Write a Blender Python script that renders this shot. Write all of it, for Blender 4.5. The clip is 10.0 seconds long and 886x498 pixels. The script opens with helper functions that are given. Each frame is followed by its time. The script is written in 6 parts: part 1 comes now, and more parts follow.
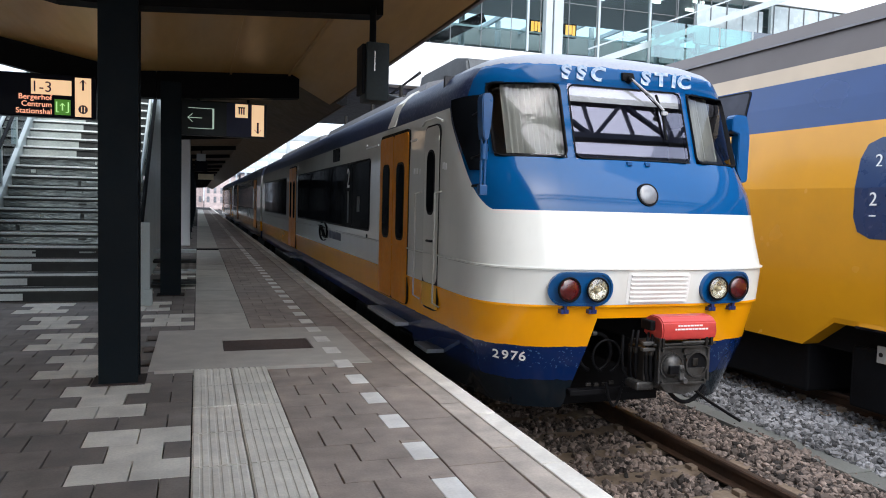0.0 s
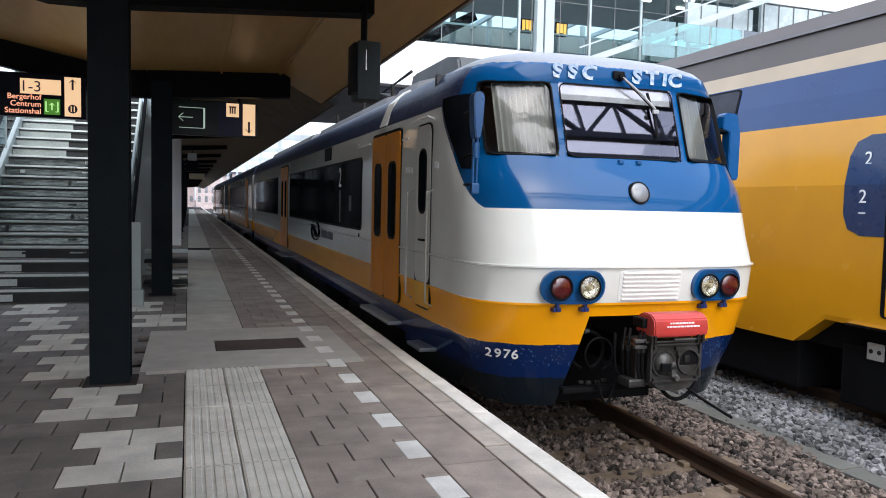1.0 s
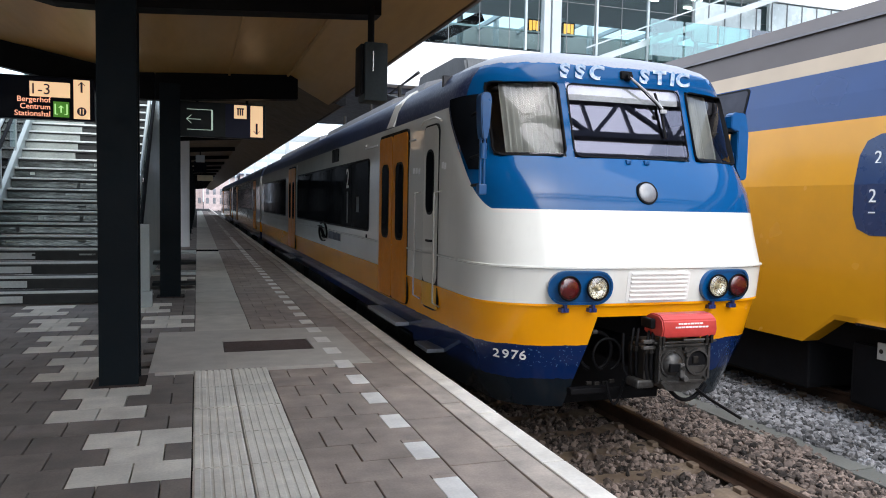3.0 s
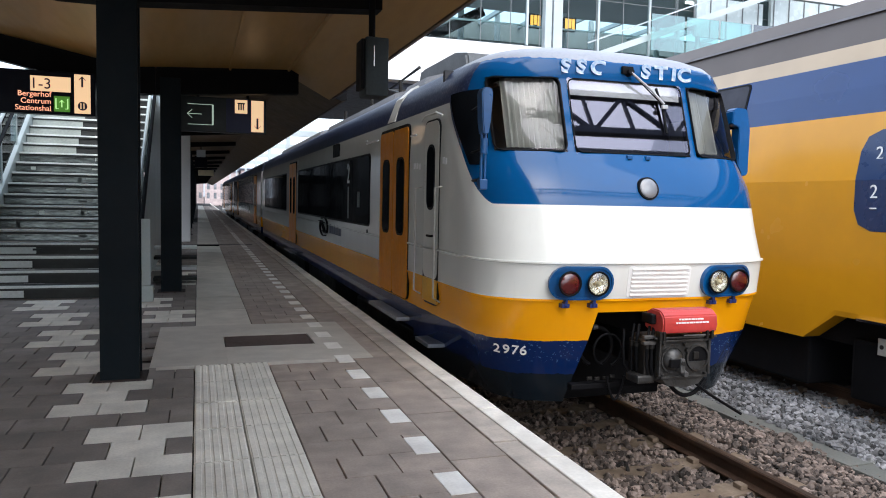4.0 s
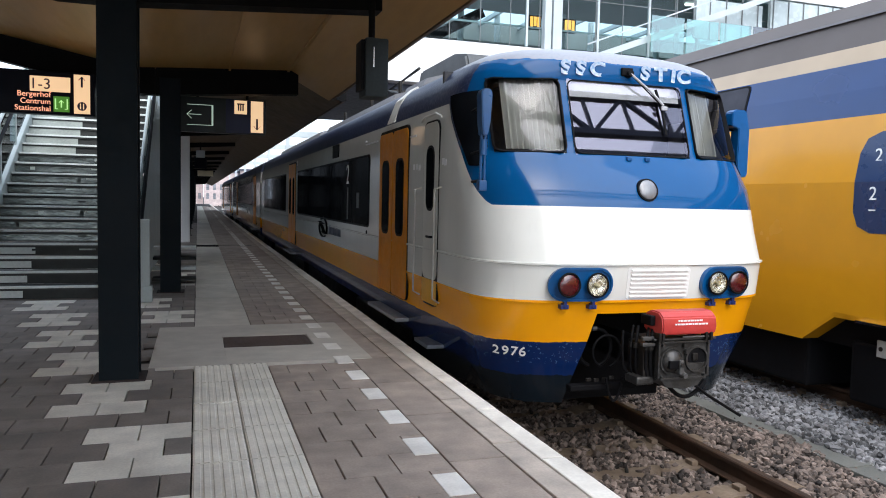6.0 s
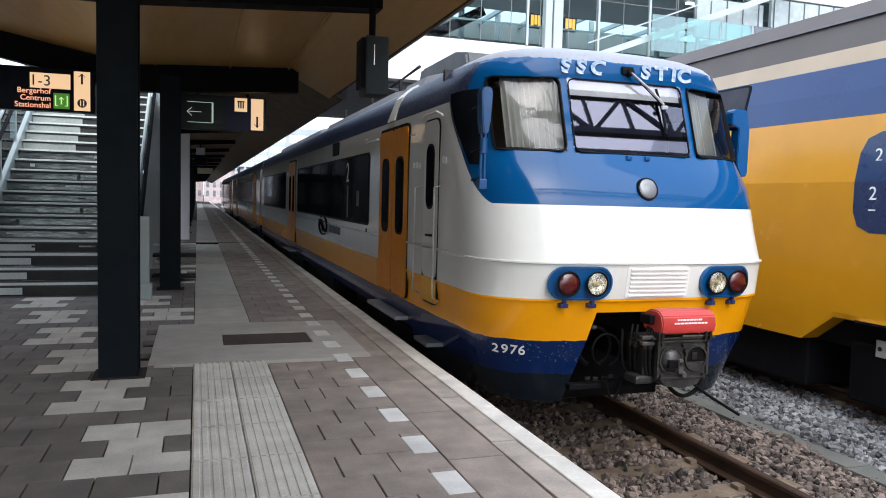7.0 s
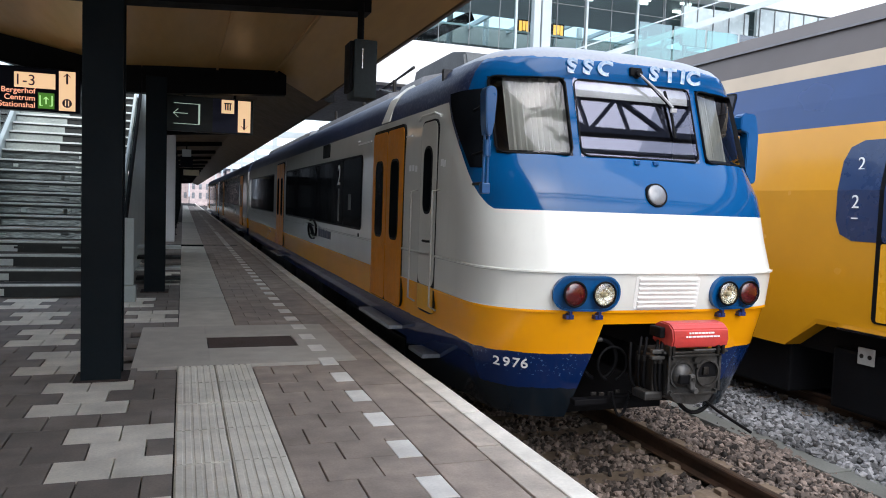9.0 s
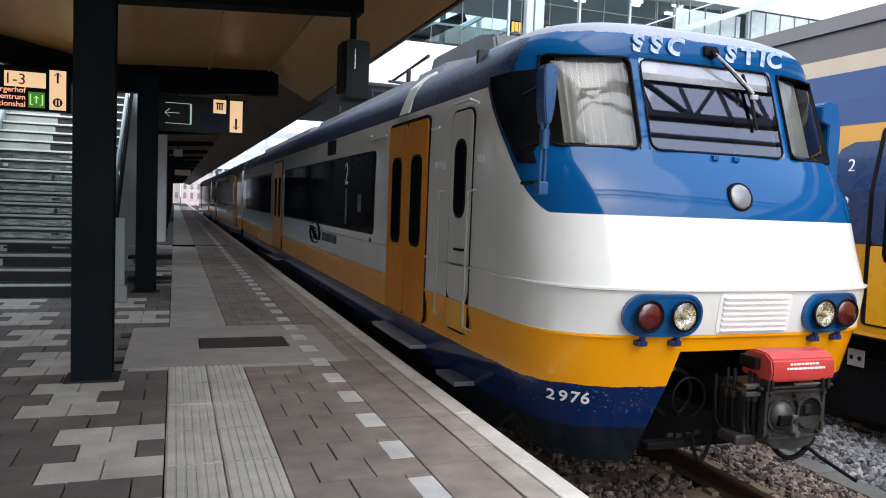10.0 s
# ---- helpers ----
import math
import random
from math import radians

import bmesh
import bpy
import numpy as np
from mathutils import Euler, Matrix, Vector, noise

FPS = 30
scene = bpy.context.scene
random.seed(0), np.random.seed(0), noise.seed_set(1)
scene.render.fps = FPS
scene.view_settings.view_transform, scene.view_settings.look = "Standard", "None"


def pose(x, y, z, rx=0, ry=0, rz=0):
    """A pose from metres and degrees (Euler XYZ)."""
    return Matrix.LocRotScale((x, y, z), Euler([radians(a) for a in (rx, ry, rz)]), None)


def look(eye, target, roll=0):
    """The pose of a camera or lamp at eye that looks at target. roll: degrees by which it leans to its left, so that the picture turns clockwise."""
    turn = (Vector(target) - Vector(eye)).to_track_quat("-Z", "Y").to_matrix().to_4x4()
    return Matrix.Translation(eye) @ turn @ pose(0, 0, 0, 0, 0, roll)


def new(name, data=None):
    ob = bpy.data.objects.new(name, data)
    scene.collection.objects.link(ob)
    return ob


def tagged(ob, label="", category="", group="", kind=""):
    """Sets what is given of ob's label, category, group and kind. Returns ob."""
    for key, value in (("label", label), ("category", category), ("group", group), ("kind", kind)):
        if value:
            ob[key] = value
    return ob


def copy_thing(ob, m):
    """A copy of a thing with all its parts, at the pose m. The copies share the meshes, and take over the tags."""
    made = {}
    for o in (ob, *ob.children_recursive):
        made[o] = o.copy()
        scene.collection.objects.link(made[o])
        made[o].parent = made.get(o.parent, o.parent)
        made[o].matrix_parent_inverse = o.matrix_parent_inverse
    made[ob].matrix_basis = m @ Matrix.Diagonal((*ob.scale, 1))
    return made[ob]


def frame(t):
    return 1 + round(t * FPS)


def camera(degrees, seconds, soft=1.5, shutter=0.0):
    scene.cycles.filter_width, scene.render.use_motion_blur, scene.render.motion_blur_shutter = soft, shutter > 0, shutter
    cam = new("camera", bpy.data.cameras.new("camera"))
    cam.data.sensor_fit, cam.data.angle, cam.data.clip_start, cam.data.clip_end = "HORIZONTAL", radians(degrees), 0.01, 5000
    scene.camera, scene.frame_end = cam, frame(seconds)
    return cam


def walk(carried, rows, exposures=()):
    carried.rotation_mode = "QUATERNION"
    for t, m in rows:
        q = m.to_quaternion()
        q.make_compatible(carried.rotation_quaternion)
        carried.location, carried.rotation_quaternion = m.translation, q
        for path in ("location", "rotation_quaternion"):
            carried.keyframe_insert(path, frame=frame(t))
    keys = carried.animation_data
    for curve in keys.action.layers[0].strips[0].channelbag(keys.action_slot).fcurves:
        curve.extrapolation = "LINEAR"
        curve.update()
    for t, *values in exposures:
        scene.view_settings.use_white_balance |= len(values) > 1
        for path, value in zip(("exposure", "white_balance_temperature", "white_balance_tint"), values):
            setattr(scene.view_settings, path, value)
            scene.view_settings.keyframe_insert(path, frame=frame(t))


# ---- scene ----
EYE = (0.0, 0.0, 1.436)
cam = camera(61.73, 10.0, soft=1.0)
TURNS = (  # seconds, yaw, pitch, roll of the hand-held camera
    (0.0, -18.26, -3.43, -1.46),
    (0.5, -19.01, -3.35, -1.19),
    (1.0, -18.87, -3.51, -1.25),
    (1.5, -18.83, -3.54, -1.23),
    (2.0, -18.90, -3.30, -1.07),
    (2.5, -18.46, -3.30, -0.99),
    (4.0, -18.24, -3.83, -1.15),
    (4.5, -18.57, -3.78, -1.21),
    (5.0, -18.44, -3.75, -1.21),
    (5.5, -18.31, -3.70, -1.23),
    (7.0, -18.29, -3.88, -1.48),
    (7.5, -18.30, -3.81, -1.86),
    (8.0, -18.37, -3.63, -1.56),
    (8.5, -18.80, -3.45, -1.76),
    (9.0, -19.29, -3.52, -2.02),
    (9.5, -19.67, -3.49, -2.31),
    (10.0, -19.88, -3.45, -2.16),
)
walk(cam, [(t, pose(*EYE, 90 + pitch, roll, yaw)) for t, yaw, pitch, roll in TURNS])

# ---- light ----
world = bpy.data.worlds.new("world")
scene.world = world
world.use_nodes = True
wn = world.node_tree
wn.nodes.clear()
w_out = wn.nodes.new("ShaderNodeOutputWorld")
w_bg = wn.nodes.new("ShaderNodeBackground")
w_sky = wn.nodes.new("ShaderNodeTexSky")
w_sky.sky_type, w_sky.sun_disc = "NISHITA", False
w_sky.sun_elevation, w_sky.sun_rotation = radians(50), radians(184)
w_sky.air_density, w_sky.dust_density, w_sky.ozone_density = 1.0, 6.0, 1.0
w_hue = wn.nodes.new("ShaderNodeHueSaturation")
w_hue.inputs["Saturation"].default_value = 0.65
w_bg.inputs["Strength"].default_value = 0.15
wn.links.new(w_sky.outputs[0], w_hue.inputs["Color"])
w_mix = wn.nodes.new("ShaderNodeMix")
w_mix.data_type = "RGBA"
w_mix.inputs[0].default_value = 0.6
w_mix.inputs[7].default_value = (6.2, 7.45, 9.3, 1)  # the even cloud layer
wn.links.new(w_hue.outputs[0], w_mix.inputs[6])
wn.links.new(w_mix.outputs[2], w_bg.inputs["Color"])
wn.links.new(w_bg.outputs[0], w_out.inputs["Surface"])

sun = new("sun", bpy.data.lights.new("sun", "SUN"))
sun.data.energy, sun.data.angle, sun.data.color = 1.0, radians(75), (0.97, 0.985, 1.0)
sun.matrix_world = look((-1, -14, 17), (0, 0, 0))
scene.view_settings.exposure = 1.2

# ---- materials ----


def shader(name):
    m = bpy.data.materials.new(name)
    m.use_nodes = True
    return m, m.node_tree, m.node_tree.nodes["Principled BSDF"]


def node(tree, kind, **values):
    n = tree.nodes.new(kind)
    for key, value in values.items():
        n.inputs[key].default_value = value
    return n


def mixed(tree, fac, a, b, blend="MIX"):
    n = tree.nodes.new("ShaderNodeMix")
    n.data_type, n.blend_type = "RGBA", blend
    for slot, value in ((n.inputs[0], fac), (n.inputs[6], a), (n.inputs[7], b)):
        if isinstance(value, (int, float)):
            slot.default_value = value
        elif isinstance(value, tuple):
            slot.default_value = (*value, 1)
        else:
            tree.links.new(value, slot)
    return n.outputs[2]


def sums(tree, op, a, b=0.0, c=None):
    n = tree.nodes.new("ShaderNodeMath")
    n.operation = op
    for slot, value in zip(n.inputs, (a, b, c)):
        if value is None:
            continue
        if isinstance(value, (int, float)):
            slot.default_value = value
        else:
            tree.links.new(value, slot)
    return n.outputs[0]


def spread(tree, coords, scale, low, high, detail=4.0):
    """Noise between two values."""
    n = node(tree, "ShaderNodeTexNoise", Scale=scale, Detail=detail)
    tree.links.new(coords, n.inputs["Vector"])
    r = node(tree, "ShaderNodeMapRange")
    r.inputs[1].default_value, r.inputs[2].default_value = 0.3, 0.7
    r.inputs[3].default_value, r.inputs[4].default_value = low, high
    tree.links.new(n.outputs[0], r.inputs[0])
    return r.outputs[0], n.outputs[0]


def surface(name, colour, rough=0.6, metal=0.0, vary=0.15, fine=40.0, coarse=1.5, bump=0.15, depth=0.004, object_random=0.0, island=0.0, dirt=None, dirt_amount=0.3, coat=0.0, stretch=None):
    """A painted, cast or worn surface with variation at two scales."""
    m, tree, b = shader(name)
    co = tree.nodes.new("ShaderNodeTexCoord").outputs["Object"]
    if object_random:
        geo = tree.nodes.new("ShaderNodeNewGeometry").outputs["Position"]
        co = geo
    if stretch:
        mp = node(tree, "ShaderNodeMapping")
        mp.inputs["Scale"].default_value = stretch
        tree.links.new(co, mp.inputs["Vector"])
        co = mp.outputs[0]
    big, _ = spread(tree, co, coarse, 1 - vary, 1 + vary)
    small, raw = spread(tree, co, fine, 1 - vary * 0.6, 1 + vary * 0.6, 6.0)
    k = sums(tree, "MULTIPLY", big, small)
    if object_random:
        rnd = tree.nodes.new("ShaderNodeObjectInfo").outputs["Random"]
        k = sums(tree, "MULTIPLY", k, sums(tree, "MULTIPLY_ADD", rnd, object_random * 2, 1 - object_random))
    if island:
        rnd = tree.nodes.new("ShaderNodeNewGeometry").outputs["Random Per Island"]
        k = sums(tree, "MULTIPLY", k, sums(tree, "MULTIPLY_ADD", rnd, island * 2, 1 - island))
    v = tree.nodes.new("ShaderNodeVectorMath")
    v.operation = "SCALE"
    v.inputs[0].default_value = colour
    tree.links.new(k, v.inputs["Scale"])
    col = v.outputs[0]
    if dirt:
        mask, _ = spread(tree, co, coarse * 3.1, 0.0, dirt_amount, 8.0)
        col = mixed(tree, mask, col, dirt)
    tree.links.new(col, b.inputs["Base Color"])
    rg, _ = spread(tree, co, coarse * 4, max(rough - 0.08, 0.02), min(rough + 0.08, 1.0))
    tree.links.new(rg, b.inputs["Roughness"])
    b.inputs["Metallic"].default_value = metal
    b.inputs["Coat Weight"].default_value = coat
    if bump:
        bp = node(tree, "ShaderNodeBump", Strength=bump, Distance=depth)
        tree.links.new(raw, bp.inputs["Height"])
        tree.links.new(bp.outputs[0], b.inputs["Normal"])
    return m


def glowing(name, colour, strength):
    m, tree, b = shader(name)
    b.inputs["Base Color"].default_value = (*colour, 1)
    b.inputs["Emission Color"].default_value = (*colour, 1)
    b.inputs["Emission Strength"].default_value = strength
    b.inputs["Roughness"].default_value = 0.4
    return m


def clear_glass(name, tint=(0.7, 0.78, 0.78), gloss_min=0.08, sheen=(0.95, 0.95, 1.0), ior=1.5):
    """Thin glass: tinted see-through with a reflection that grows at the edges."""
    m, tree, b = shader(name)
    tree.nodes.remove(b)
    out = [n for n in tree.nodes if n.type == "OUTPUT_MATERIAL"][0]
    tr = node(tree, "ShaderNodeBsdfTransparent", Color=(*tint, 1))
    gl = node(tree, "ShaderNodeBsdfGlossy", Roughness=0.015, Color=(*sheen, 1))
    fr = node(tree, "ShaderNodeFresnel", IOR=ior)
    k = sums(tree, "MULTIPLY_ADD", fr.outputs[0], 1.0, gloss_min)
    mx = tree.nodes.new("ShaderNodeMixShader")
    tree.links.new(k, mx.inputs[0])
    tree.links.new(tr.outputs[0], mx.inputs[1])
    tree.links.new(gl.outputs[0], mx.inputs[2])
    tree.links.new(mx.outputs[0], out.inputs["Surface"])
    return m


def livery_paint():
    """The commuter train's paint: navy skirt, yellow band, white body, blue cab and roof edge, grey roof; skirt foot
    and rear blue hold painted shade.
    """
    m, tree, b = shader("train_livery")
    co = tree.nodes.new("ShaderNodeTexCoord").outputs["Object"]
    xyz = tree.nodes.new("ShaderNodeSeparateXYZ")
    tree.links.new(co, xyz.inputs[0])
    y, z = xyz.outputs[1], xyz.outputs[2]
    # the blue of the cab climbs in a bow from the front corner to the roof edge
    q = sums(tree, "MAXIMUM", sums(tree, "SUBTRACT", y, 0.42), 0.0)
    rise = sums(tree, "MULTIPLY", sums(tree, "POWER", q, 1.25), 1.05)
    line = sums(tree, "MINIMUM", sums(tree, "ADD", rise, 1.41), 2.33)
    blue = sums(tree, "GREATER_THAN", z, line)
    chip, raw = spread(tree, co, 9.0, -0.012, 0.012, 8.0)
    roof = sums(tree, "GREATER_THAN", z, sums(tree, "ADD", sums(tree, "MULTIPLY_ADD", sums(tree, "GREATER_THAN", y, 1.5), 0.10, 2.672), chip))
    yellow = sums(tree, "LESS_THAN", z, 0.655)
    navy = sums(tree, "LESS_THAN", sums(tree, "ADD", z, sums(tree, "MULTIPLY", chip, 0.5)), 0.30)
    grime, _ = spread(tree, co, 2.0, 0.96, 1.03, 6.0)
    col = mixed(tree, yellow, (0.70, 0.70, 0.66), (0.88, 0.355, 0.004))
    col = mixed(tree, navy, col, (0.004, 0.017, 0.080))
    flake, _ = spread(tree, co, 42.0, -0.9, 0.9, 4.0)
    worn = sums(tree, "MULTIPLY", sums(tree, "GREATER_THAN", flake, 0.62), sums(tree, "LESS_THAN", sums(tree, "ABSOLUTE", sums(tree, "SUBTRACT", z, 0.20)), 0.09))
    col = mixed(tree, sums(tree, "MULTIPLY", worn, sums(tree, "LESS_THAN", y, 0.9)), col, (0.05, 0.11, 0.22))
    # the skirt's foot goes near black: shadow put into the paint
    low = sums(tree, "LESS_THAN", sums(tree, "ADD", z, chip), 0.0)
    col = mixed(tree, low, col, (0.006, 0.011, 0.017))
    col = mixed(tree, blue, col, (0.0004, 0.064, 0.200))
    # behind the cab the same blue is darkened, its shade painted in
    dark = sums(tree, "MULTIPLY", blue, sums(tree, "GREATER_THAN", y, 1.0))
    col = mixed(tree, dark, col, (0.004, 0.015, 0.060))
    col = mixed(tree, roof, col, mixed(tree, sums(tree, "GREATER_THAN", y, 1.5), (0.25, 0.26, 0.29), (0.085, 0.09, 0.115)))
    # pale specks of dust and worn paint along the roof
    speck, _ = spread(tree, co, 34.0, -0.5, 0.7, 3.0)
    speck = sums(tree, "MULTIPLY", sums(tree, "MAXIMUM", speck, 0.0), sums(tree, "MAXIMUM", roof, dark))
    col = mixed(tree, sums(tree, "MULTIPLY", speck, 0.55), col, (0.16, 0.18, 0.23))
    v = tree.nodes.new("ShaderNodeVectorMath")
    v.operation = "SCALE"
    tree.links.new(col, v.inputs[0])
    tree.links.new(grime, v.inputs["Scale"])
    # streaks of dirt that run down the paint
    mp = node(tree, "ShaderNodeMapping")
    mp.inputs["Scale"].default_value = (6, 6, 0.5)
    tree.links.new(co, mp.inputs["Vector"])
    streak, _ = spread(tree, mp.outputs[0], 3.0, -0.06, 0.03, 6.0)
    col = mixed(tree, sums(tree, "MAXIMUM", streak, 0.0), v.outputs[0], (0.10, 0.09, 0.075))
    tree.links.new(col, b.inputs["Base Color"])
    rg, _ = spread(tree, co, 1.3, 0.05, 0.09)
    tree.links.new(sums(tree, "MULTIPLY_ADD", sums(tree, "MAXIMUM", roof, dark), 0.38, rg), b.inputs["Roughness"])
    b.inputs["Specular IOR Level"].default_value = 0.32
    return m


def double_deck_paint():
    """Yellow lower body, blue upper deck with a cream stripe, grey roof."""
    m, tree, b = shader("double_deck_livery")
    co = tree.nodes.new("ShaderNodeTexCoord").outputs["Object"]
    xyz = tree.nodes.new("ShaderNodeSeparateXYZ")
    tree.links.new(co, xyz.inputs[0])
    z = xyz.outputs[2]
    grime, raw = spread(tree, co, 1.7, 0.93, 1.05, 6.0)
    col = mixed(tree, sums(tree, "GREATER_THAN", z, 2.45), (0.57, 0.255, 0.009), (0.007, 0.036, 0.135))
    col = mixed(tree, sums(tree, "GREATER_THAN", z, 3.06), col, (0.42, 0.32, 0.215))
    col = mixed(tree, sums(tree, "GREATER_THAN", z, 3.26), col, (0.084, 0.068, 0.062))
    v = tree.nodes.new("ShaderNodeVectorMath")
    v.operation = "SCALE"
    tree.links.new(col, v.inputs[0])
    tree.links.new(grime, v.inputs["Scale"])
    tree.links.new(v.outputs[0], b.inputs["Base Color"])
    rg, _ = spread(tree, co, 1.1, 0.20, 0.28)
    tree.links.new(sums(tree, "MULTIPLY_ADD", sums(tree, "GREATER_THAN", z, 3.26), 0.4, rg), b.inputs["Roughness"])
    b.inputs["Coat Weight"].default_value = 0.12
    return m


LIVERY = livery_paint()
DECKER = double_deck_paint()
BLUE = surface("cab_blue", (0.0005, 0.070, 0.22), 0.35, vary=0.12, fine=25, bump=0.05, coat=0.2)
DEEP_BLUE = surface("deep_blue", (0.012, 0.03, 0.15), 0.35, vary=0.1, bump=0.04, coat=0.2)
WHITE = surface("white_paint", (0.78, 0.78, 0.76), 0.45, vary=0.06, bump=0.05)
ORANGE = surface("door_orange", (0.72, 0.25, 0.005), 0.4, vary=0.12, fine=20, bump=0.04)
YELLOW = surface("hand_yellow", (0.80, 0.42, 0.03), 0.4, vary=0.1, bump=0.04)
GREY_PAINT = surface("body_grey", (0.62, 0.61, 0.56), 0.4, vary=0.06, bump=0.04, coat=0.2)
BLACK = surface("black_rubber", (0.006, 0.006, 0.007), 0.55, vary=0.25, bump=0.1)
DARK_STEEL = surface("oily_steel", (0.016, 0.015, 0.014), 0.5, 0.6, vary=0.35, fine=30, bump=0.5, depth=0.006, dirt=(0.035, 0.03, 0.026), dirt_amount=0.5)
CAST = surface("cast_grey", (0.075, 0.075, 0.075), 0.42, 0.6, vary=0.3, fine=26, bump=0.6, depth=0.008, dirt=(0.03, 0.026, 0.022), dirt_amount=0.7)
RED = surface("red_cover", (0.52, 0.045, 0.04), 0.45, vary=0.15, fine=30, bump=0.1, dirt=(0.28, 0.05, 0.04), dirt_amount=0.35)
CHROME = surface("polished_metal", (0.75, 0.75, 0.73), 0.18, 1.0, vary=0.1, bump=0.05)
RAIL_RUST = surface("rusty_rail", (0.075, 0.038, 0.022), 0.75, 0.2, vary=0.3, fine=60, bump=0.4, dirt=(0.02, 0.014, 0.01), dirt_amount=0.6)
RAIL_HEAD = surface("rail_head", (0.06, 0.04, 0.03), 0.6, 0.4, vary=0.25, fine=50, bump=0.15)
CONCRETE = surface("concrete", (0.34, 0.32, 0.29), 0.85, vary=0.14, fine=60, coarse=1.2, bump=0.3, dirt=(0.14, 0.13, 0.115), dirt_amount=0.5)
SLEEPER = surface("sleeper_concrete", (0.22, 0.17, 0.125), 0.9, vary=0.25, fine=40, bump=0.5, dirt=(0.08, 0.05, 0.03), dirt_amount=0.7)
EDGE_WHITE = surface("edge_white", (0.92, 0.87, 0.79), 0.7, vary=0.1, fine=50, bump=0.2, object_random=0.05, dirt=(0.40, 0.36, 0.31), dirt_amount=0.45)
# edge-side pavers are browner, and painted brighter for the light they get
TILE_STRIP = surface("brown_paver", (0.410, 0.335, 0.285), 0.75, vary=0.16, fine=70, bump=0.35, depth=0.003, object_random=0.12, dirt=(0.13, 0.115, 0.105), dirt_amount=0.5)
TILE_STRIP_FAR = surface("brown_paver_far", (0.410, 0.335, 0.285), 0.75, vary=0.16, fine=70, bump=0.35, depth=0.003, island=0.12, dirt=(0.13, 0.115, 0.105), dirt_amount=0.5)
TILE_DARK = surface("dark_paver", (0.258, 0.222, 0.196), 0.75, vary=0.16, fine=70, bump=0.35, depth=0.003, object_random=0.14, dirt=(0.09, 0.082, 0.078), dirt_amount=0.5)
TILE_DARK_FAR = surface("dark_paver_far", (0.258, 0.222, 0.196), 0.75, vary=0.16, fine=70, bump=0.35, depth=0.003, island=0.14, dirt=(0.09, 0.082, 0.078), dirt_amount=0.5)
TILE_LIGHT = surface("light_paver", (0.84, 0.80, 0.71), 0.8, vary=0.12, fine=60, bump=0.3, depth=0.003, object_random=0.07, dirt=(0.20, 0.18, 0.16), dirt_amount=0.3)
SLAB = surface("slab_concrete", (0.56, 0.52, 0.46), 0.8, vary=0.08, fine=70, bump=0.3, dirt=(0.2, 0.18, 0.165), dirt_amount=0.25)
TILE_PLAIN = surface("plain_paver", (0.60, 0.56, 0.49), 0.8, vary=0.08, fine=60, bump=0.3, depth=0.003, object_random=0.06, dirt=(0.20, 0.18, 0.16), dirt_amount=0.25)
TILE_WHITE = surface("white_paver", (0.90, 0.87, 0.82), 0.75, vary=0.1, fine=60, bump=0.2, object_random=0.06, dirt=(0.45, 0.42, 0.39), dirt_amount=0.4)
TILE_EDGE = surface("edge_paver", (0.58, 0.50, 0.43), 0.8, vary=0.14, fine=60, bump=0.3, object_random=0.08, dirt=(0.12, 0.11, 0.1), dirt_amount=0.5)
JOINT = surface("joint_sand", (0.035, 0.03, 0.026), 0.95, vary=0.3, fine=50, bump=0.4)
STONE_BROWN = surface("brown_ballast", (0.128, 0.100, 0.086), 0.9, vary=0.25, fine=45, bump=0.6, island=0.92)
STONE_GREY = surface("grey_ballast", (0.140, 0.140, 0.146), 0.9, vary=0.22, fine=45, bump=0.6, island=0.9)
BED = surface("ballast_bed", (0.020, 0.016, 0.013), 0.95, vary=0.5, fine=28, coarse=5, bump=1.0, depth=0.03)
PILLAR = surface("pillar_paint", (0.0035, 0.0080, 0.0115), 0.55, vary=0.2, fine=30, bump=0.08, dirt=(0.012, 0.012, 0.012), dirt_amount=0.3)
SOFFIT = surface("ochre_soffit", (0.42, 0.245, 0.080), 0.36, vary=0.12, fine=12, coarse=0.6, bump=0.08, stretch=(1, 0.15, 1))
BEAM = surface("black_beam", (0.0045, 0.0045, 0.005), 0.6, vary=0.2, bump=0.1)
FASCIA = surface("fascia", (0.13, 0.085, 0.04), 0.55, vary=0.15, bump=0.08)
STAIR_LIGHT = surface("stair_stone", (0.62, 0.66, 0.64), 0.6, vary=0.12, fine=40, bump=0.15)
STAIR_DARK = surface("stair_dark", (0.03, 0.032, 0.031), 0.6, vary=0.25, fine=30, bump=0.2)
STAIR_PAINT = surface("stair_paint", (0.38, 0.43, 0.42), 0.45, vary=0.08, bump=0.06)
HALL_WHITE = surface("hall_white", (0.70, 0.71, 0.71), 0.5, vary=0.05, bump=0.04)
HALL_GREY = surface("hall_grey", (0.17, 0.18, 0.185), 0.6, vary=0.1, bump=0.05)
HALL_PALE = surface("hall_pale", (0.42, 0.48, 0.49), 0.25, vary=0.1, fine=4, coarse=0.5, bump=0.03)
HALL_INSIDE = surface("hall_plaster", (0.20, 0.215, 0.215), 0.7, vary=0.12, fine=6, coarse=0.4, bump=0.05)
HALL_STEEL = surface("hall_steel", (0.44, 0.49, 0.51), 0.4, 0.1, vary=0.08, bump=0.04)
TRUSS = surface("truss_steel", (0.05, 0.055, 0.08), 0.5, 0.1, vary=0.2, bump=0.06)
CURTAIN = surface("curtain_cloth", (0.60, 0.60, 0.56), 0.9, vary=0.12, fine=18, bump=0.2, stretch=(1, 1, 0.1))
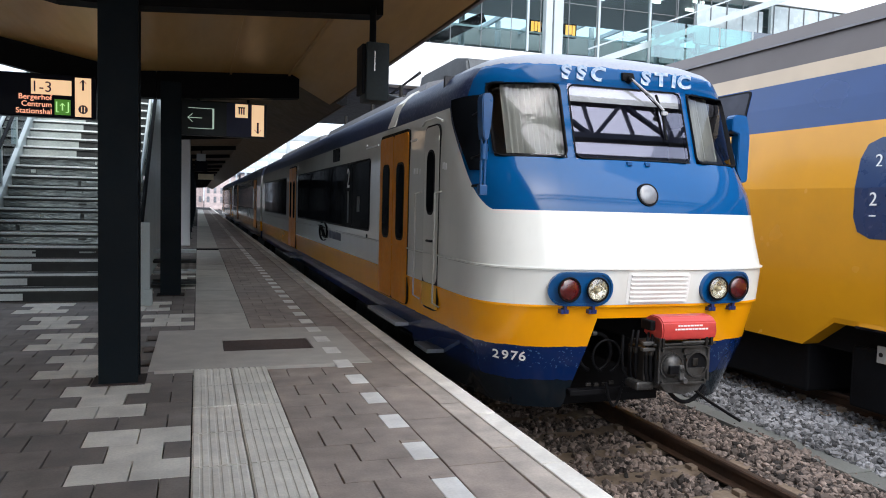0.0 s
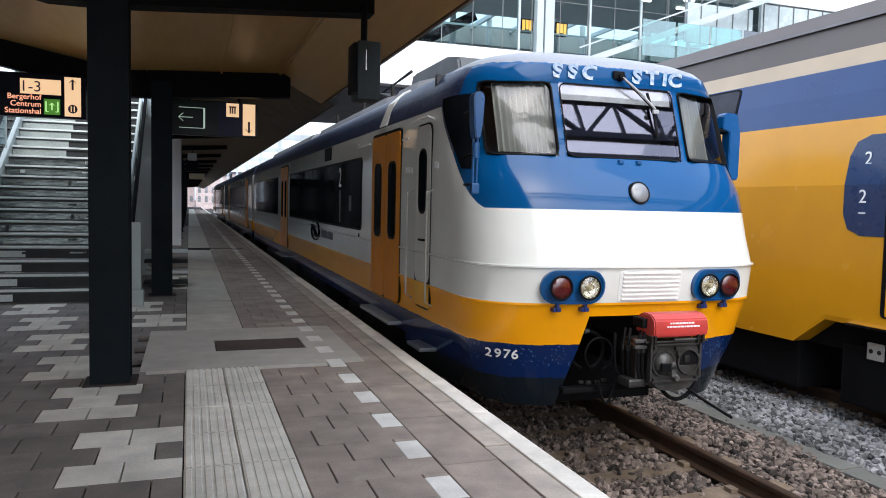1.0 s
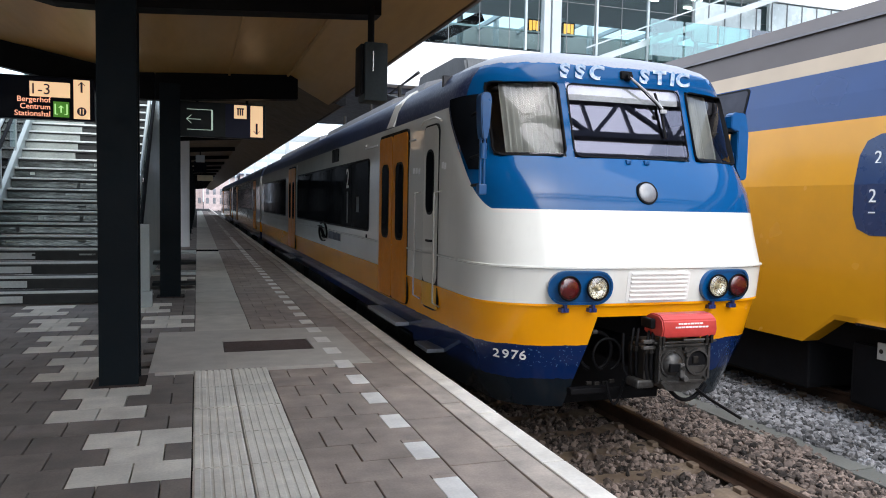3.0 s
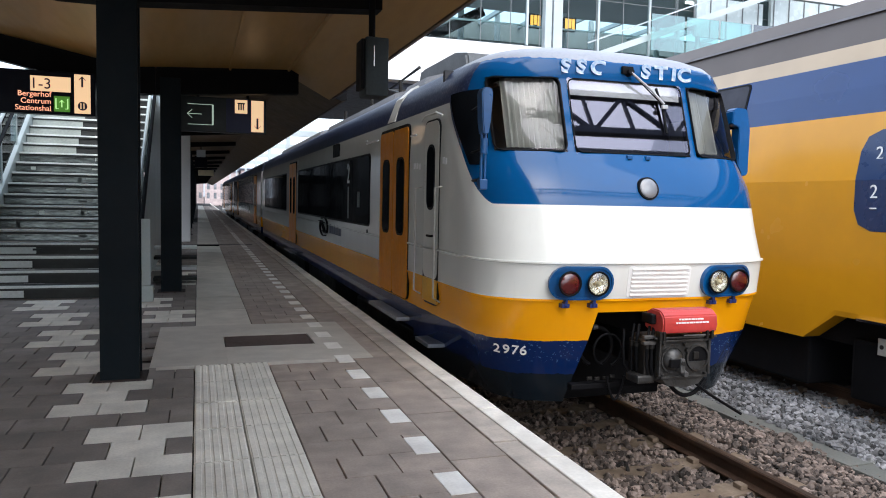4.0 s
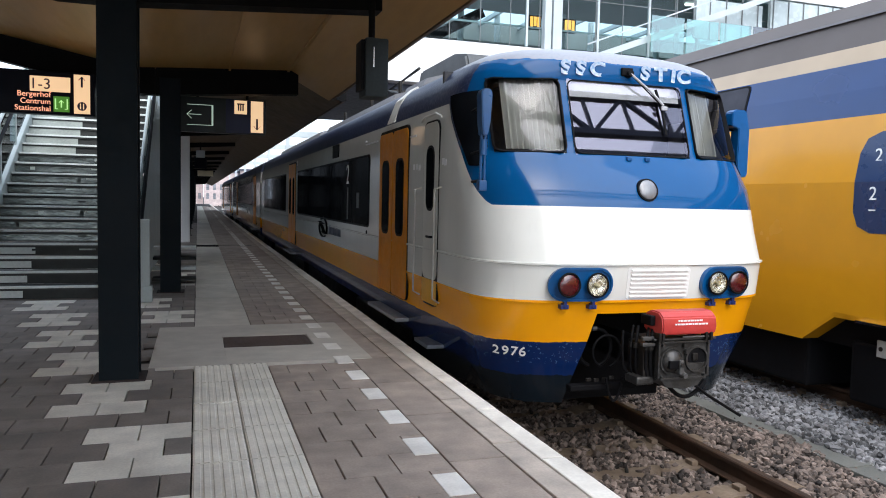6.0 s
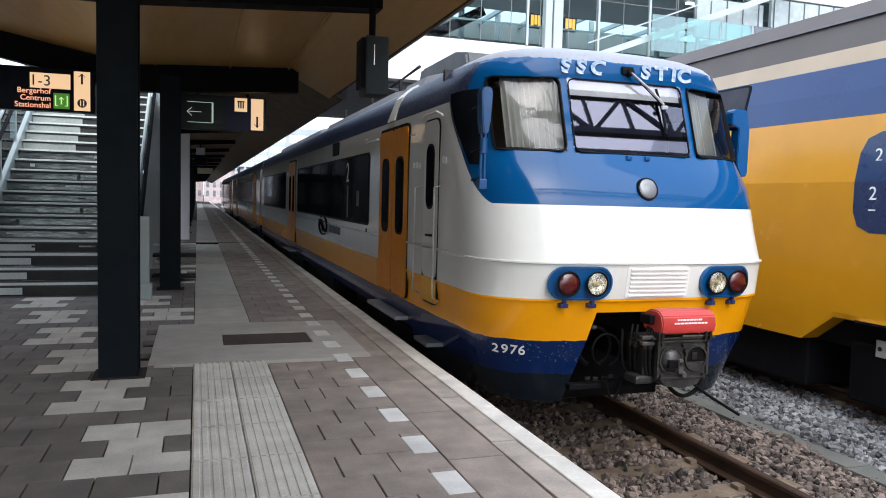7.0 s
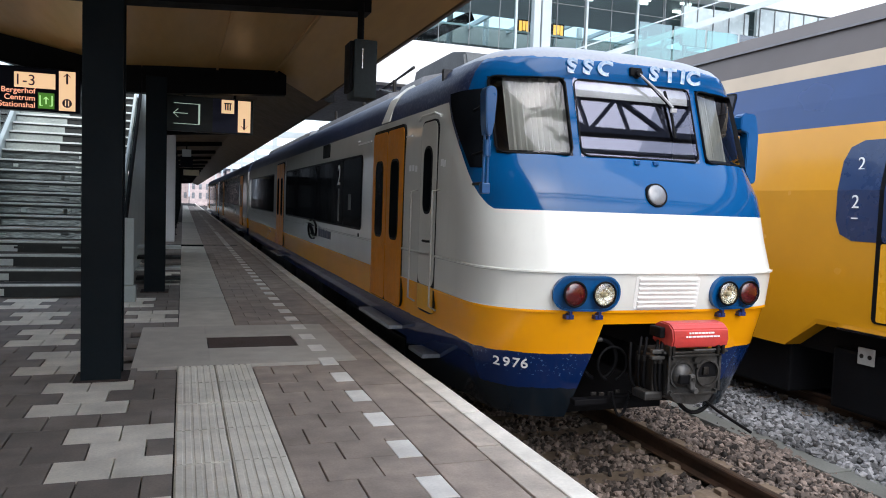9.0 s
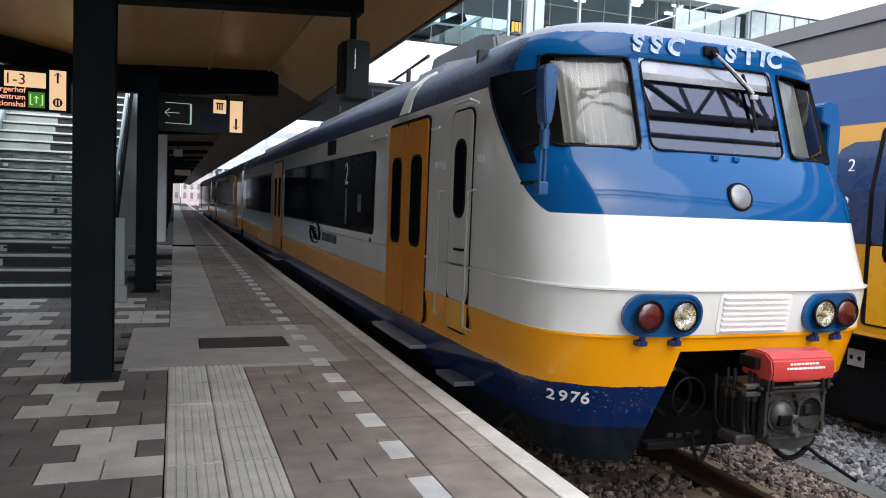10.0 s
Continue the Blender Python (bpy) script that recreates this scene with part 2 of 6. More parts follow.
BLIND = surface("roller_blind", (0.84, 0.84, 0.82), 0.8, vary=0.08, bump=0.08)
SIGN_DARK = surface("sign_navy", (0.003, 0.004, 0.010), 0.4, vary=0.15, bump=0.03)
SPEAKER = surface("speaker_grey", (0.034, 0.042, 0.044), 0.55, 0.2, vary=0.15, bump=0.08)
GREY_DIM = surface("window_post_grey", (0.11, 0.115, 0.12), 0.5, vary=0.25, fine=14, bump=0.0)
CABIN = surface("cab_interior", (0.06, 0.06, 0.065), 0.8, vary=0.2, bump=0.1)
PANE_DARK = surface("tinted_pane", (0.006, 0.007, 0.009), 0.03, vary=0.3, fine=3, bump=0.0)
for dull, level in ((PANE_DARK, 0.006), (BLACK, 0.08), (ORANGE, 0.25), (BEAM, 0.08), (PILLAR, 0.12), (SPEAKER, 0.15), (SIGN_DARK, 0.1), (CABIN, 0.2)):
    dull.node_tree.nodes["Principled BSDF"].inputs["Specular IOR Level"].default_value = level
PANE_DARK.node_tree.nodes["Principled BSDF"].inputs["IOR"].default_value = 1.22
PANE_FAR = surface("far_pane", (0.16, 0.17, 0.19), 0.3, vary=0.3, fine=0.8, bump=0.0)
PANE_GREY = surface("grey_pane", (0.03, 0.03, 0.04), 0.10, vary=0.2, fine=3, bump=0.0)
PANE_GREY.node_tree.nodes["Principled BSDF"].inputs["Specular IOR Level"].default_value = 0.15
LENS_RED = surface("red_lens", (0.075, 0.008, 0.009), 0.15, vary=0.2, fine=120, bump=0.3, coat=1.0)
LENS = clear_glass("lamp_glass", (0.9, 0.9, 0.88), 0.05)
SCREEN = clear_glass("windscreen_glass", (0.84, 0.86, 0.88), 0.09, (0.84, 0.82, 1.0))
CORNER_GLASS = clear_glass("corner_glass", (0.84, 0.86, 0.86), 0.0)
HALL_GLASS = clear_glass("hall_glass", (0.70, 0.80, 0.80), 0.0, ior=1.22)
INK_WHITE = surface("white_lettering", (0.80, 0.80, 0.80), 0.5, vary=0.1, bump=0.0)
SPRAY = surface("spray_paint", (0.66, 0.72, 0.78), 0.6, vary=0.3, fine=26, coarse=7, bump=0.0, dirt=(0.03, 0.16, 0.36), dirt_amount=0.95)
INK_DARK = surface("dark_lettering", (0.03, 0.035, 0.06), 0.5, vary=0.1, bump=0.0)
SIGN_CREAM = glowing("lit_cream", (1.0, 0.66, 0.38), 0.34)
SIGN_AMBER = glowing("lit_text", (1.0, 0.42, 0.26), 0.55)
SIGN_GREEN = glowing("lit_green", (0.06, 0.20, 0.02), 0.35)
SIGN_LIME = glowing("lit_lime", (0.45, 0.75, 0.30), 0.45)
LAMP_WHITE = glowing("lamp_white", (1.0, 0.97, 0.92), 4.0)
SIGN_ORANGE = glowing("lit_orange", (1.0, 0.45, 0.08), 0.9)

# ---- mesh helpers ----


def box(bm, x0, x1, y0, y1, z0, z1, bevel=0.0):
    got = bmesh.ops.create_cube(bm, size=1.0)["verts"]
    for v in got:
        v.co = Vector(((x0 + x1) / 2 + v.co.x * (x1 - x0), (y0 + y1) / 2 + v.co.y * (y1 - y0), (z0 + z1) / 2 + v.co.z * (z1 - z0)))
    if bevel:
        edges = list({e for v in got for e in v.link_edges})
        bmesh.ops.bevel(bm, geom=edges, offset=bevel, segments=2, affect="EDGES", profile=0.6)
    return bm


def boxed(*size, bevel=0.0):
    return box(bmesh.new(), *size, bevel=bevel)


def rod(bm, a, b, r, r2=None, sides=12):
    a, b = Vector(a), Vector(b)
    m = Matrix.Translation((a + b) / 2) @ (b - a).to_track_quat("Z", "Y").to_matrix().to_4x4()
    bmesh.ops.create_cone(bm, cap_ends=True, segments=sides, radius1=r, radius2=r if r2 is None else r2, depth=(b - a).length, matrix=m)
    return bm


def tube(bm, points, r, sides=8, closed=False):
    """One round bar swept along points."""
    pts = [Vector(p) for p in points]
    n = len(pts)
    rings = []
    side = None
    for i, p in enumerate(pts):
        a = pts[i - 1] if i or closed else p
        b = pts[(i + 1) % n] if i < n - 1 or closed else p
        t = (b - a).normalized()
        if side is None:
            side = t.orthogonal().normalized()
        side = (side - t * side.dot(t)).normalized()
        up = t.cross(side)
        rings.append([bm.verts.new(p + r * (side * math.cos(w) + up * math.sin(w))) for w in (2 * math.pi * k / sides for k in range(sides))])
    pairs = list(zip(rings, rings[1:])) + ([(rings[-1], rings[0])] if closed else [])
    for a, b in pairs:
        for k in range(sides):
            bm.faces.new((a[k], a[(k + 1) % sides], b[(k + 1) % sides], b[k]))
    if not closed:
        bm.faces.new(rings[0][::-1])
        bm.faces.new(rings[-1])
    return bm


def prism(bm, outline, axis, lo, hi):
    """A closed outline in the two other axes, carried along axis from lo to hi."""
    def place(p, q):
        return {"x": (q, p[0], p[1]), "y": (p[0], q, p[1]), "z": (p[0], p[1], q)}[axis]
    a = [bm.verts.new(place(p, lo)) for p in outline]
    b = [bm.verts.new(place(p, hi)) for p in outline]
    bm.faces.new(a)
    bm.faces.new(b[::-1])
    for i in range(len(a)):
        j = (i + 1) % len(a)
        bm.faces.new((a[j], a[i], b[i], b[j]))
    bmesh.ops.recalc_face_normals(bm, faces=bm.faces[:])
    return bm


def rounded(x0, x1, y0, y1, r, steps=5):
    """The outline of a rectangle with round corners."""
    out = []
    for cx, cy, a in ((x1 - r, y1 - r, 0), (x0 + r, y1 - r, 90), (x0 + r, y0 + r, 180), (x1 - r, y0 + r, 270)):
        for k in range(steps + 1):
            w = radians(a + 90 * k / steps)
            out.append((cx + r * math.cos(w), cy + r * math.sin(w)))
    return out


def beam_between(bm, a, b, w, h):
    """A square bar from a to b."""
    a, b = Vector(a), Vector(b)
    m = Matrix.Translation((a + b) / 2) @ (b - a).to_track_quat("Z", "Y").to_matrix().to_4x4() @ Matrix.Diagonal((w, h, (b - a).length, 1))
    bmesh.ops.create_cube(bm, size=1.0, matrix=m)
    return bm


def mesh_of(name, bm, material, smooth=False):
    me = bpy.data.meshes.new(name)
    bm.to_mesh(me)
    bm.free()
    me.materials.append(material)
    if smooth:
        me.polygons.foreach_set("use_smooth", [True] * len(me.polygons))
        me.set_sharp_from_angle(angle=radians(smooth if smooth > 1 else 35))
    return me


def part(name, bm, material, parent=None, label="", smooth=False):
    ob = new(name, mesh_of(name, bm, material, smooth))
    ob.parent = parent
    return tagged(ob, label)


def thing(name, label, category, at=(0, 0, 0), group="", kind=""):
    ob = new(name)
    ob.location = at
    ob.empty_display_size = 0.1
    return tagged(ob, label, category, group, kind)


def lettering(text, size, material, name, parent, m, label="", thick=0.002, align="CENTER", bold=0.0):
    cu = bpy.data.curves.new(name, "FONT")
    cu.body, cu.size, cu.extrude, cu.offset = text, size, thick, bold
    cu.align_x, cu.align_y = align, "CENTER"
    tmp = bpy.data.objects.new(name, cu)
    scene.collection.objects.link(tmp)
    me = bpy.data.meshes.new_from_object(tmp.evaluated_get(bpy.context.evaluated_depsgraph_get()))
    bpy.data.objects.remove(tmp)
    me.materials.clear()
    me.materials.append(material)
    ob = new(name, me)
    ob.parent = parent
    ob.matrix_local = m
    return tagged(ob, label)


# facing -y: text lies in the x-z plane and is read from the camera's side
FACING = Matrix.Rotation(radians(90), 4, "X")
# leans hand-sprayed letters over
SLANT = Matrix(((1, -0.28, 0, 0), (0, 1, 0, 0), (0, 0, 1, 0), (0, 0, 0, 1)))
# facing -x: read from the platform
SIDEWAYS = Matrix.Rotation(radians(-90), 4, "Z") @ Matrix.Rotation(radians(90), 4, "X")

RAIL_Z = -0.72
EDGE_X = 1.97
TRACK_X = 3.60
TRACK2_X = 8.15

# ---- ground and platform ----


def build_ground():
    bm = boxed(-400, 400, -400, 900, -1.6, -1.05)
    tagged(part("ground", bm, BED), "brown ballast and earth under the tracks", "ground", kind="structure")


def build_platform():
    plat = part("platform", boxed(-9.0, EDGE_X - 0.02, -30, 130, -1.05, -0.045), JOINT)
    tagged(plat, "paved station platform with dark grey pavers", "platform", kind="structure")
    part("edge_wall", boxed(EDGE_X - 0.12, EDGE_X - 0.012, -30, 130, -1.05, -0.16), CONCRETE, plat)
    return plat


def paver_mesh(name, w, d, mat, ribs=0):
    bm = boxed(-w / 2, w / 2, -d / 2, d / 2, -0.045, 0.0)
    top = [e for e in bm.edges if all(v.co.z > -0.001 for v in e.verts) and abs(e.verts[0].co.x - e.verts[1].co.x) < 0.001]
    bmesh.ops.bevel(bm, geom=top, offset=0.003, segments=1, affect="EDGES")
    for k in range(ribs):
        x = -w / 2 + w * (k + 0.5) / ribs
        prism(bm, [(x - 0.019, -0.002), (x + 0.019, -0.002), (x + 0.014, 0.006), (x - 0.014, 0.006)], "y", -d / 2 + 0.004, d / 2 - 0.004)
    return mesh_of(name, bm, mat)


def light_paver(r, x):
    """The light pavers stand in H shapes (two, one, two), each H a paver further left and four rows further on."""
    block, k = divmod(r - 3, 4)
    if k == 3:
        return False
    middles = (-0.33,) if k == 1 else (-0.18, -0.48)
    for m in middles:
        d = (x - (m - 0.3 * block)) / 1.2
        if abs(d - round(d)) < 0.03:
            return True
    return False


def build_paving(plat):
    gap = 0.008
    side = 0.30
    dark = paver_mesh("paver", side - gap, side - 0.001, TILE_DARK)
    half = paver_mesh("half_paver", side / 2 - gap, side - 0.001, TILE_DARK)
    strip = paver_mesh("brown_paver", side - gap, side - 0.001, TILE_STRIP)
    half_strip = paver_mesh("half_brown_paver", side / 2 - gap, side - 0.001, TILE_STRIP)
    light = paver_mesh("light_paver", side - gap, side - 0.001, TILE_LIGHT)
    ribbed = paver_mesh("ribbed_paver", side - gap, side * 2 - gap, TILE_LIGHT, ribs=6)
    plain = paver_mesh("plain_paver", 0.6 - gap, 1.2 - gap, TILE_PLAIN)
    white = paver_mesh("white_paver", 0.15 - gap, side - gap, TILE_WHITE)
    edge = paver_mesh("edge_paver", 0.165 - gap, 1.0 - gap, TILE_EDGE)
    band = paver_mesh("band_paver", 0.345 - gap, 0.9 - gap, TILE_STRIP)

    def lay(mesh, x, y, z=0.0):
        ob = new(mesh.name.split(".")[0], mesh)
        ob.parent = plat
        ob.location = (x, y, z + random.uniform(-0.0015, 0.0015))
        ob.rotation_euler = (random.uniform(-0.004, 0.004), random.uniform(-0.004, 0.004), random.uniform(-0.006, 0.006))
        return ob

    far, far_light, far_strip = [], [], []

    def lay_far(x0, x1, y0, y1, dest):
        dest.append((x0 + gap / 2, x1 - gap / 2, y0 + 0.0005, y1 - 0.0005))

    x_tac, x_dash, y_first = -0.03, 1.16, 3.07
    for r in range(-60, 320):
        y0 = y_first + r * side
        y1 = y0 + side
        ym = (y0 + y1) / 2
        near = 0 <= r < 17
        slab = 6.47 < ym < 8.45
        x, first = x_tac, True
        while x > -8.8:
            w = side / 2 if first and (r - 3) % 2 else side
            first = False
            xm = x - w / 2
            pale = w == side and xm < -0.1 and light_paver(r, xm) and r < 45
            if not (slab and xm > -0.40):
                if near and x > -1.7 or (pale and r < 24 and x > -3):
                    lay(light if pale else dark if w == side else half, xm, ym)
                elif y0 < 40:
                    lay_far(x - w, x, y0, y1, far_light if pale else far)
            x -= w
        x, first = x_tac + 0.6, True
        while x < x_dash + 0.14 and not slab:
            w = side / 2 if first and (r - 3) % 2 else side
            first = False
            w = min(w, x_dash + 0.15 - x)
            if near and abs(w - side) < 0.01:
                lay(strip, x + w / 2, ym)
            elif near and abs(w - side / 2) < 0.01:
                lay(half_strip, x + w / 2, ym)
            else:
                lay_far(x, x + w, y0, y1, far_strip)
            x += w
    y = 0.314 - 0.6 * 20
    while y < 95:
        if y < 30:
            lay(white, x_dash + 0.075, y + 0.15, 0.007 if 6.2 < y < 8.5 else 0.004)
        else:
            far_light.append((x_dash, x_dash + 0.15, y, y + 0.3))
        y += 0.6
    y = 6.475 - 0.9 * 27
    while y < 95:
        if not 6.4 < y < 8.2:
            lay(band, x_dash + 0.15 + 0.175, y + 0.45) if 2 < y < 25 else lay_far(x_dash + 0.15, x_dash + 0.495, y, y + 0.9, far_strip)
        y += 0.9
    y = 6.475 - 40 * 0.6
    while y < 6.4:
        lay(ribbed, x_tac + 0.15, y + 0.3)
        lay(ribbed, x_tac + 0.45, y + 0.3)
        y += 0.6
    y = 8.46
    while y < 100:
        if not 22.2 < y + 0.6 < 23.4:
            lay(plain, x_tac + 0.3, y + 0.6) if y < 40 else lay_far(x_tac, x_tac + 0.6, y, y + 1.2, far_light)
        y += 1.2
    y = -18.0
    while y < 110:
        if 2 < y < 40:
            lay(edge, 1.745, y + 0.5)
        else:
            lay_far(1.66, 1.828, y, y + 1.0, far_strip)
        y += 1.0

    def joined(name, rects, mat, label):
        verts, faces = [], []
        for x0, x1, y0, y1 in rects:
            z = random.uniform(-0.0015, 0.0015)
            i = len(verts)
            verts += [(x0, y0, z), (x1, y0, z), (x1, y1, z), (x0, y1, z), (x0, y0, -0.045), (x1, y0, -0.045), (x1, y1, -0.045), (x0, y1, -0.045)]
            faces += [(i, i + 1, i + 2, i + 3), (i, i + 4, i + 5, i + 1), (i + 1, i + 5, i + 6, i + 2), (i + 2, i + 6, i + 7, i + 3), (i + 3, i + 7, i + 4, i)]
        me = bpy.data.meshes.new(name)
        me.from_pydata(verts, [], faces)
        me.materials.append(mat)
        ob = new(name, me)
        ob.parent = plat
        tagged(ob, label, kind="stuff")

    joined("far_pavers", far, TILE_DARK_FAR, "dark grey concrete pavers")
    joined("far_brown_pavers", far_strip, TILE_STRIP_FAR, "brown-grey concrete pavers, tone raised for the light near the edge")
    joined("far_light_pavers", far_light, TILE_LIGHT, "light grey concrete pavers")

    # the white coping stones along the edge
    stone = bmesh.new()
    box(stone, -0.07, 0.07, -0.497, 0.497, -0.16, 0.006, bevel=0.010)
    stone_me = mesh_of("edge_stone", stone, EDGE_WHITE)
    for k in range(-20, 130):
        ob = new("edge_stone", stone_me)
        ob.parent = plat
        ob.location = (1.90 + random.uniform(-0.002, 0.002), k + 0.18, random.uniform(-0.002, 0.002))

    # the concrete slab with its sunken mat
    slab = bmesh.new()
    box(slab, -0.385, 0.24, 6.475, 8.445, -0.045, 0.004, bevel=0.004)
    box(slab, 1.085, 1.50, 6.475, 8.445, -0.045, 0.004)
    box(slab, 0.24, 1.085, 6.475, 7.20, -0.045, 0.004)
    box(slab, 0.24, 1.085, 7.78, 8.445, -0.045, 0.004)
    cover = part("slab", slab, SLAB, plat, "light grey concrete slab")
    part("slab_side", boxed(1.50, 1.655, 6.475, 8.445, -0.045, 0.0), TILE_STRIP, plat)
    mat_bm = boxed(0.25, 1.075, 7.21, 7.77, -0.03, -0.004)
    for k in range(20):
        box(mat_bm, 0.252, 1.073, 7.215 + k * 0.0277, 7.229 + k * 0.0277, -0.004, 0.001)
    part("drain_mat", mat_bm, surface("mat_brown", (0.075, 0.052, 0.045), 0.85, vary=0.25, bump=0.4), plat, "dark brown sunken grating")
    # the drain across the platform further off
    part("drain_channel", boxed(-0.4, 1.5, 22.25, 22.42, -0.05, 0.004), BLACK, plat)


# ---- tracks ----


def stones(name, mat, count, place, label, size=(0.024, 0.046), seed=1):
    rng = np.random.default_rng(seed)
    phi = (1 + 5 ** 0.5) / 2
    base = np.array([(-1, phi, 0), (1, phi, 0), (-1, -phi, 0), (1, -phi, 0), (0, -1, phi), (0, 1, phi), (0, -1, -phi), (0, 1, -phi), (phi, 0, -1), (phi, 0, 1), (-phi, 0, -1), (-phi, 0, 1)]) / 1.9
    tri = np.array([(0, 11, 5), (0, 5, 1), (0, 1, 7), (0, 7, 10), (0, 10, 11), (1, 5, 9), (5, 11, 4), (11, 10, 2), (10, 7, 6), (7, 1, 8), (3, 9, 4), (3, 4, 2), (3, 2, 6), (3, 6, 8), (3, 8, 9), (4, 9, 5), (2, 4, 11), (6, 2, 10), (8, 6, 7), (9, 8, 1)])
    centre = place(rng, count)
    n = len(centre)
    scale = rng.uniform(*size, (n, 1, 1)) * rng.uniform(0.65, 1.3, (n, 1, 3))
    pts = base[None] * rng.uniform(0.55, 1.3, (n, 12, 1)) * scale
    a, c = rng.uniform(0, 6.28, n), rng.uniform(-0.9, 0.9, n)
    ca, sa, cc, sc = np.cos(a)[:, None], np.sin(a)[:, None], np.cos(c)[:, None], np.sin(c)[:, None]
    x, y, z = pts[..., 0], pts[..., 1], pts[..., 2]
    y, z = y * cc - z * sc, y * sc + z * cc
    x, y = x * ca - y * sa, x * sa + y * ca
    pts = np.stack([x, y, z], -1) + centre[:, None]
    faces = (tri[None] + (np.arange(n) * 12)[:, None, None]).reshape(-1, 3)
    me = bpy.data.meshes.new(name)
    me.from_pydata(pts.reshape(-1, 3).tolist(), [], faces.tolist())
    me.materials.append(mat)
    tagged(new(name, me), label, "ballast", kind="stuff")


def build_tracks():
    bed = part("track_bed", boxed(EDGE_X - 0.012, 40, -30, 300, -1.2, -0.93), BED)
    tagged(bed, "brown crushed-stone track bed", "ballast", kind="structure")

    def ballast_top(x, y):
        d = np.minimum(np.abs(x - TRACK_X), np.abs(x - TRACK2_X))
        return np.where(d < 1.3, -0.925, -0.90 + 0.02 * np.sin(3 * y) * np.sin(2 * x))

    def brown(rng, n):
        x, y = rng.uniform(2.0, 5.60, n), rng.uniform(-3.0, 9.5, n)
        z = ballast_top(x, y) + rng.uniform(-0.03, 0.022, n)
        keep = (np.abs(x - 4.35) > 0.085) & (np.abs(x - 2.85) > 0.085)
        on_sleeper = (np.abs((y - 3.65) % 0.62 - 0.31) > 0.20) & (np.abs(x - TRACK_X) < 1.2)
        keep &= ~(on_sleeper & (rng.uniform(0, 1, n) < 0.88))
        return np.stack([x, y, z], -1)[keep]

    def grey(rng, n):
        x, y = rng.uniform(5.76, 7.5, n), rng.uniform(-3.0, 11.5, n)
        z = ballast_top(x, y) + rng.uniform(-0.03, 0.03, n) + 0.05 * np.clip(1 - np.abs(x - 6.1) / 0.6, 0, 1)
        return np.stack([x, y, z], -1)

    stones("brown_ballast", STONE_BROWN, 54000, brown, "brown crushed-stone ballast between the rails", (0.021, 0.042), seed=3)
    stones("grey_ballast", STONE_GREY, 28500, grey, "pale grey crushed-stone ballast beside the track", (0.023, 0.045), seed=4)

    profile = [(-0.07, 0), (0.07, 0), (0.07, 0.012), (0.012, 0.03), (0.010, 0.115), (0.036, 0.128), (0.036, 0.158), (0.028, 0.165), (-0.028, 0.165), (-0.036, 0.158), (-0.036, 0.128), (-0.010, 0.115), (-0.012, 0.03), (-0.07, 0.012)]
    for cx, name in ((TRACK_X, "near track"), (TRACK2_X, "far track")):
        for sgn in (-1, 1):
            x = cx + sgn * 0.7525
            bm = prism(bmesh.new(), [(x + a, RAIL_Z - 0.165 + b) for a, b in profile], "y", -30, 200)
            r = part("rail", bm, RAIL_RUST)
            tagged(r, "rusty brown steel rail on concrete sleepers", "rail", group="rails", kind="structure")
            part("rail_head", boxed(x - 0.027, x + 0.027, -30, 200, RAIL_Z, RAIL_Z + 0.002), RAIL_HEAD, r)
    me = None
    for cx in (TRACK_X, TRACK2_X):
        for k in range(-14, 26):
            if me is None:
                bm = prism(bmesh.new(), [(-1.25, -0.14), (1.25, -0.14), (1.23, -0.01), (0.5, -0.01), (0.42, -0.035), (-0.42, -0.035), (-0.5, -0.01), (-1.23, -0.01)], "y", -0.12, 0.12)
                for sgn in (-1, 1):
                    for e in (-1, 1):
                        box(bm, sgn * 0.7525 + e * 0.11 - 0.035, sgn * 0.7525 + e * 0.11 + 0.035, -0.05, 0.05, -0.012, 0.03, bevel=0.008)
                me = mesh_of("sleeper", bm, SLEEPER)
            ob = new("sleeper", me)
            ob.location = (cx, 3.65 + k * 0.62, RAIL_Z - 0.16)
            tagged(ob, "weathered brown concrete railway sleeper under the rails", "sleeper", group="sleepers", kind="structure")
    # cable trough with its lids
    trough = thing("cable_trough", "grey concrete cable trough with flat lids in the ballast", "cable trough", kind="structure")
    lid = mesh_of("lid", boxed(-0.17, 0.17, -0.497, 0.497, -0.06, 0.0, bevel=0.006), surface("lid_concrete", (0.115, 0.118, 0.108), 0.85, vary=0.15, fine=50, bump=0.3, object_random=0.1))
    for k in range(-4, 22):
        ob = new("lid", lid)
        ob.parent = trough
        ob.location = (5.68 + random.uniform(-0.006, 0.006), 2.5 + k, -0.868 + random.uniform(-0.004, 0.004))
        ob.rotation_euler = (0, random.uniform(-0.012, 0.012), random.uniform(-0.01, 0.01))


# ---- the commuter train: local x from the track's middle, y back from the front, z as the platform ----

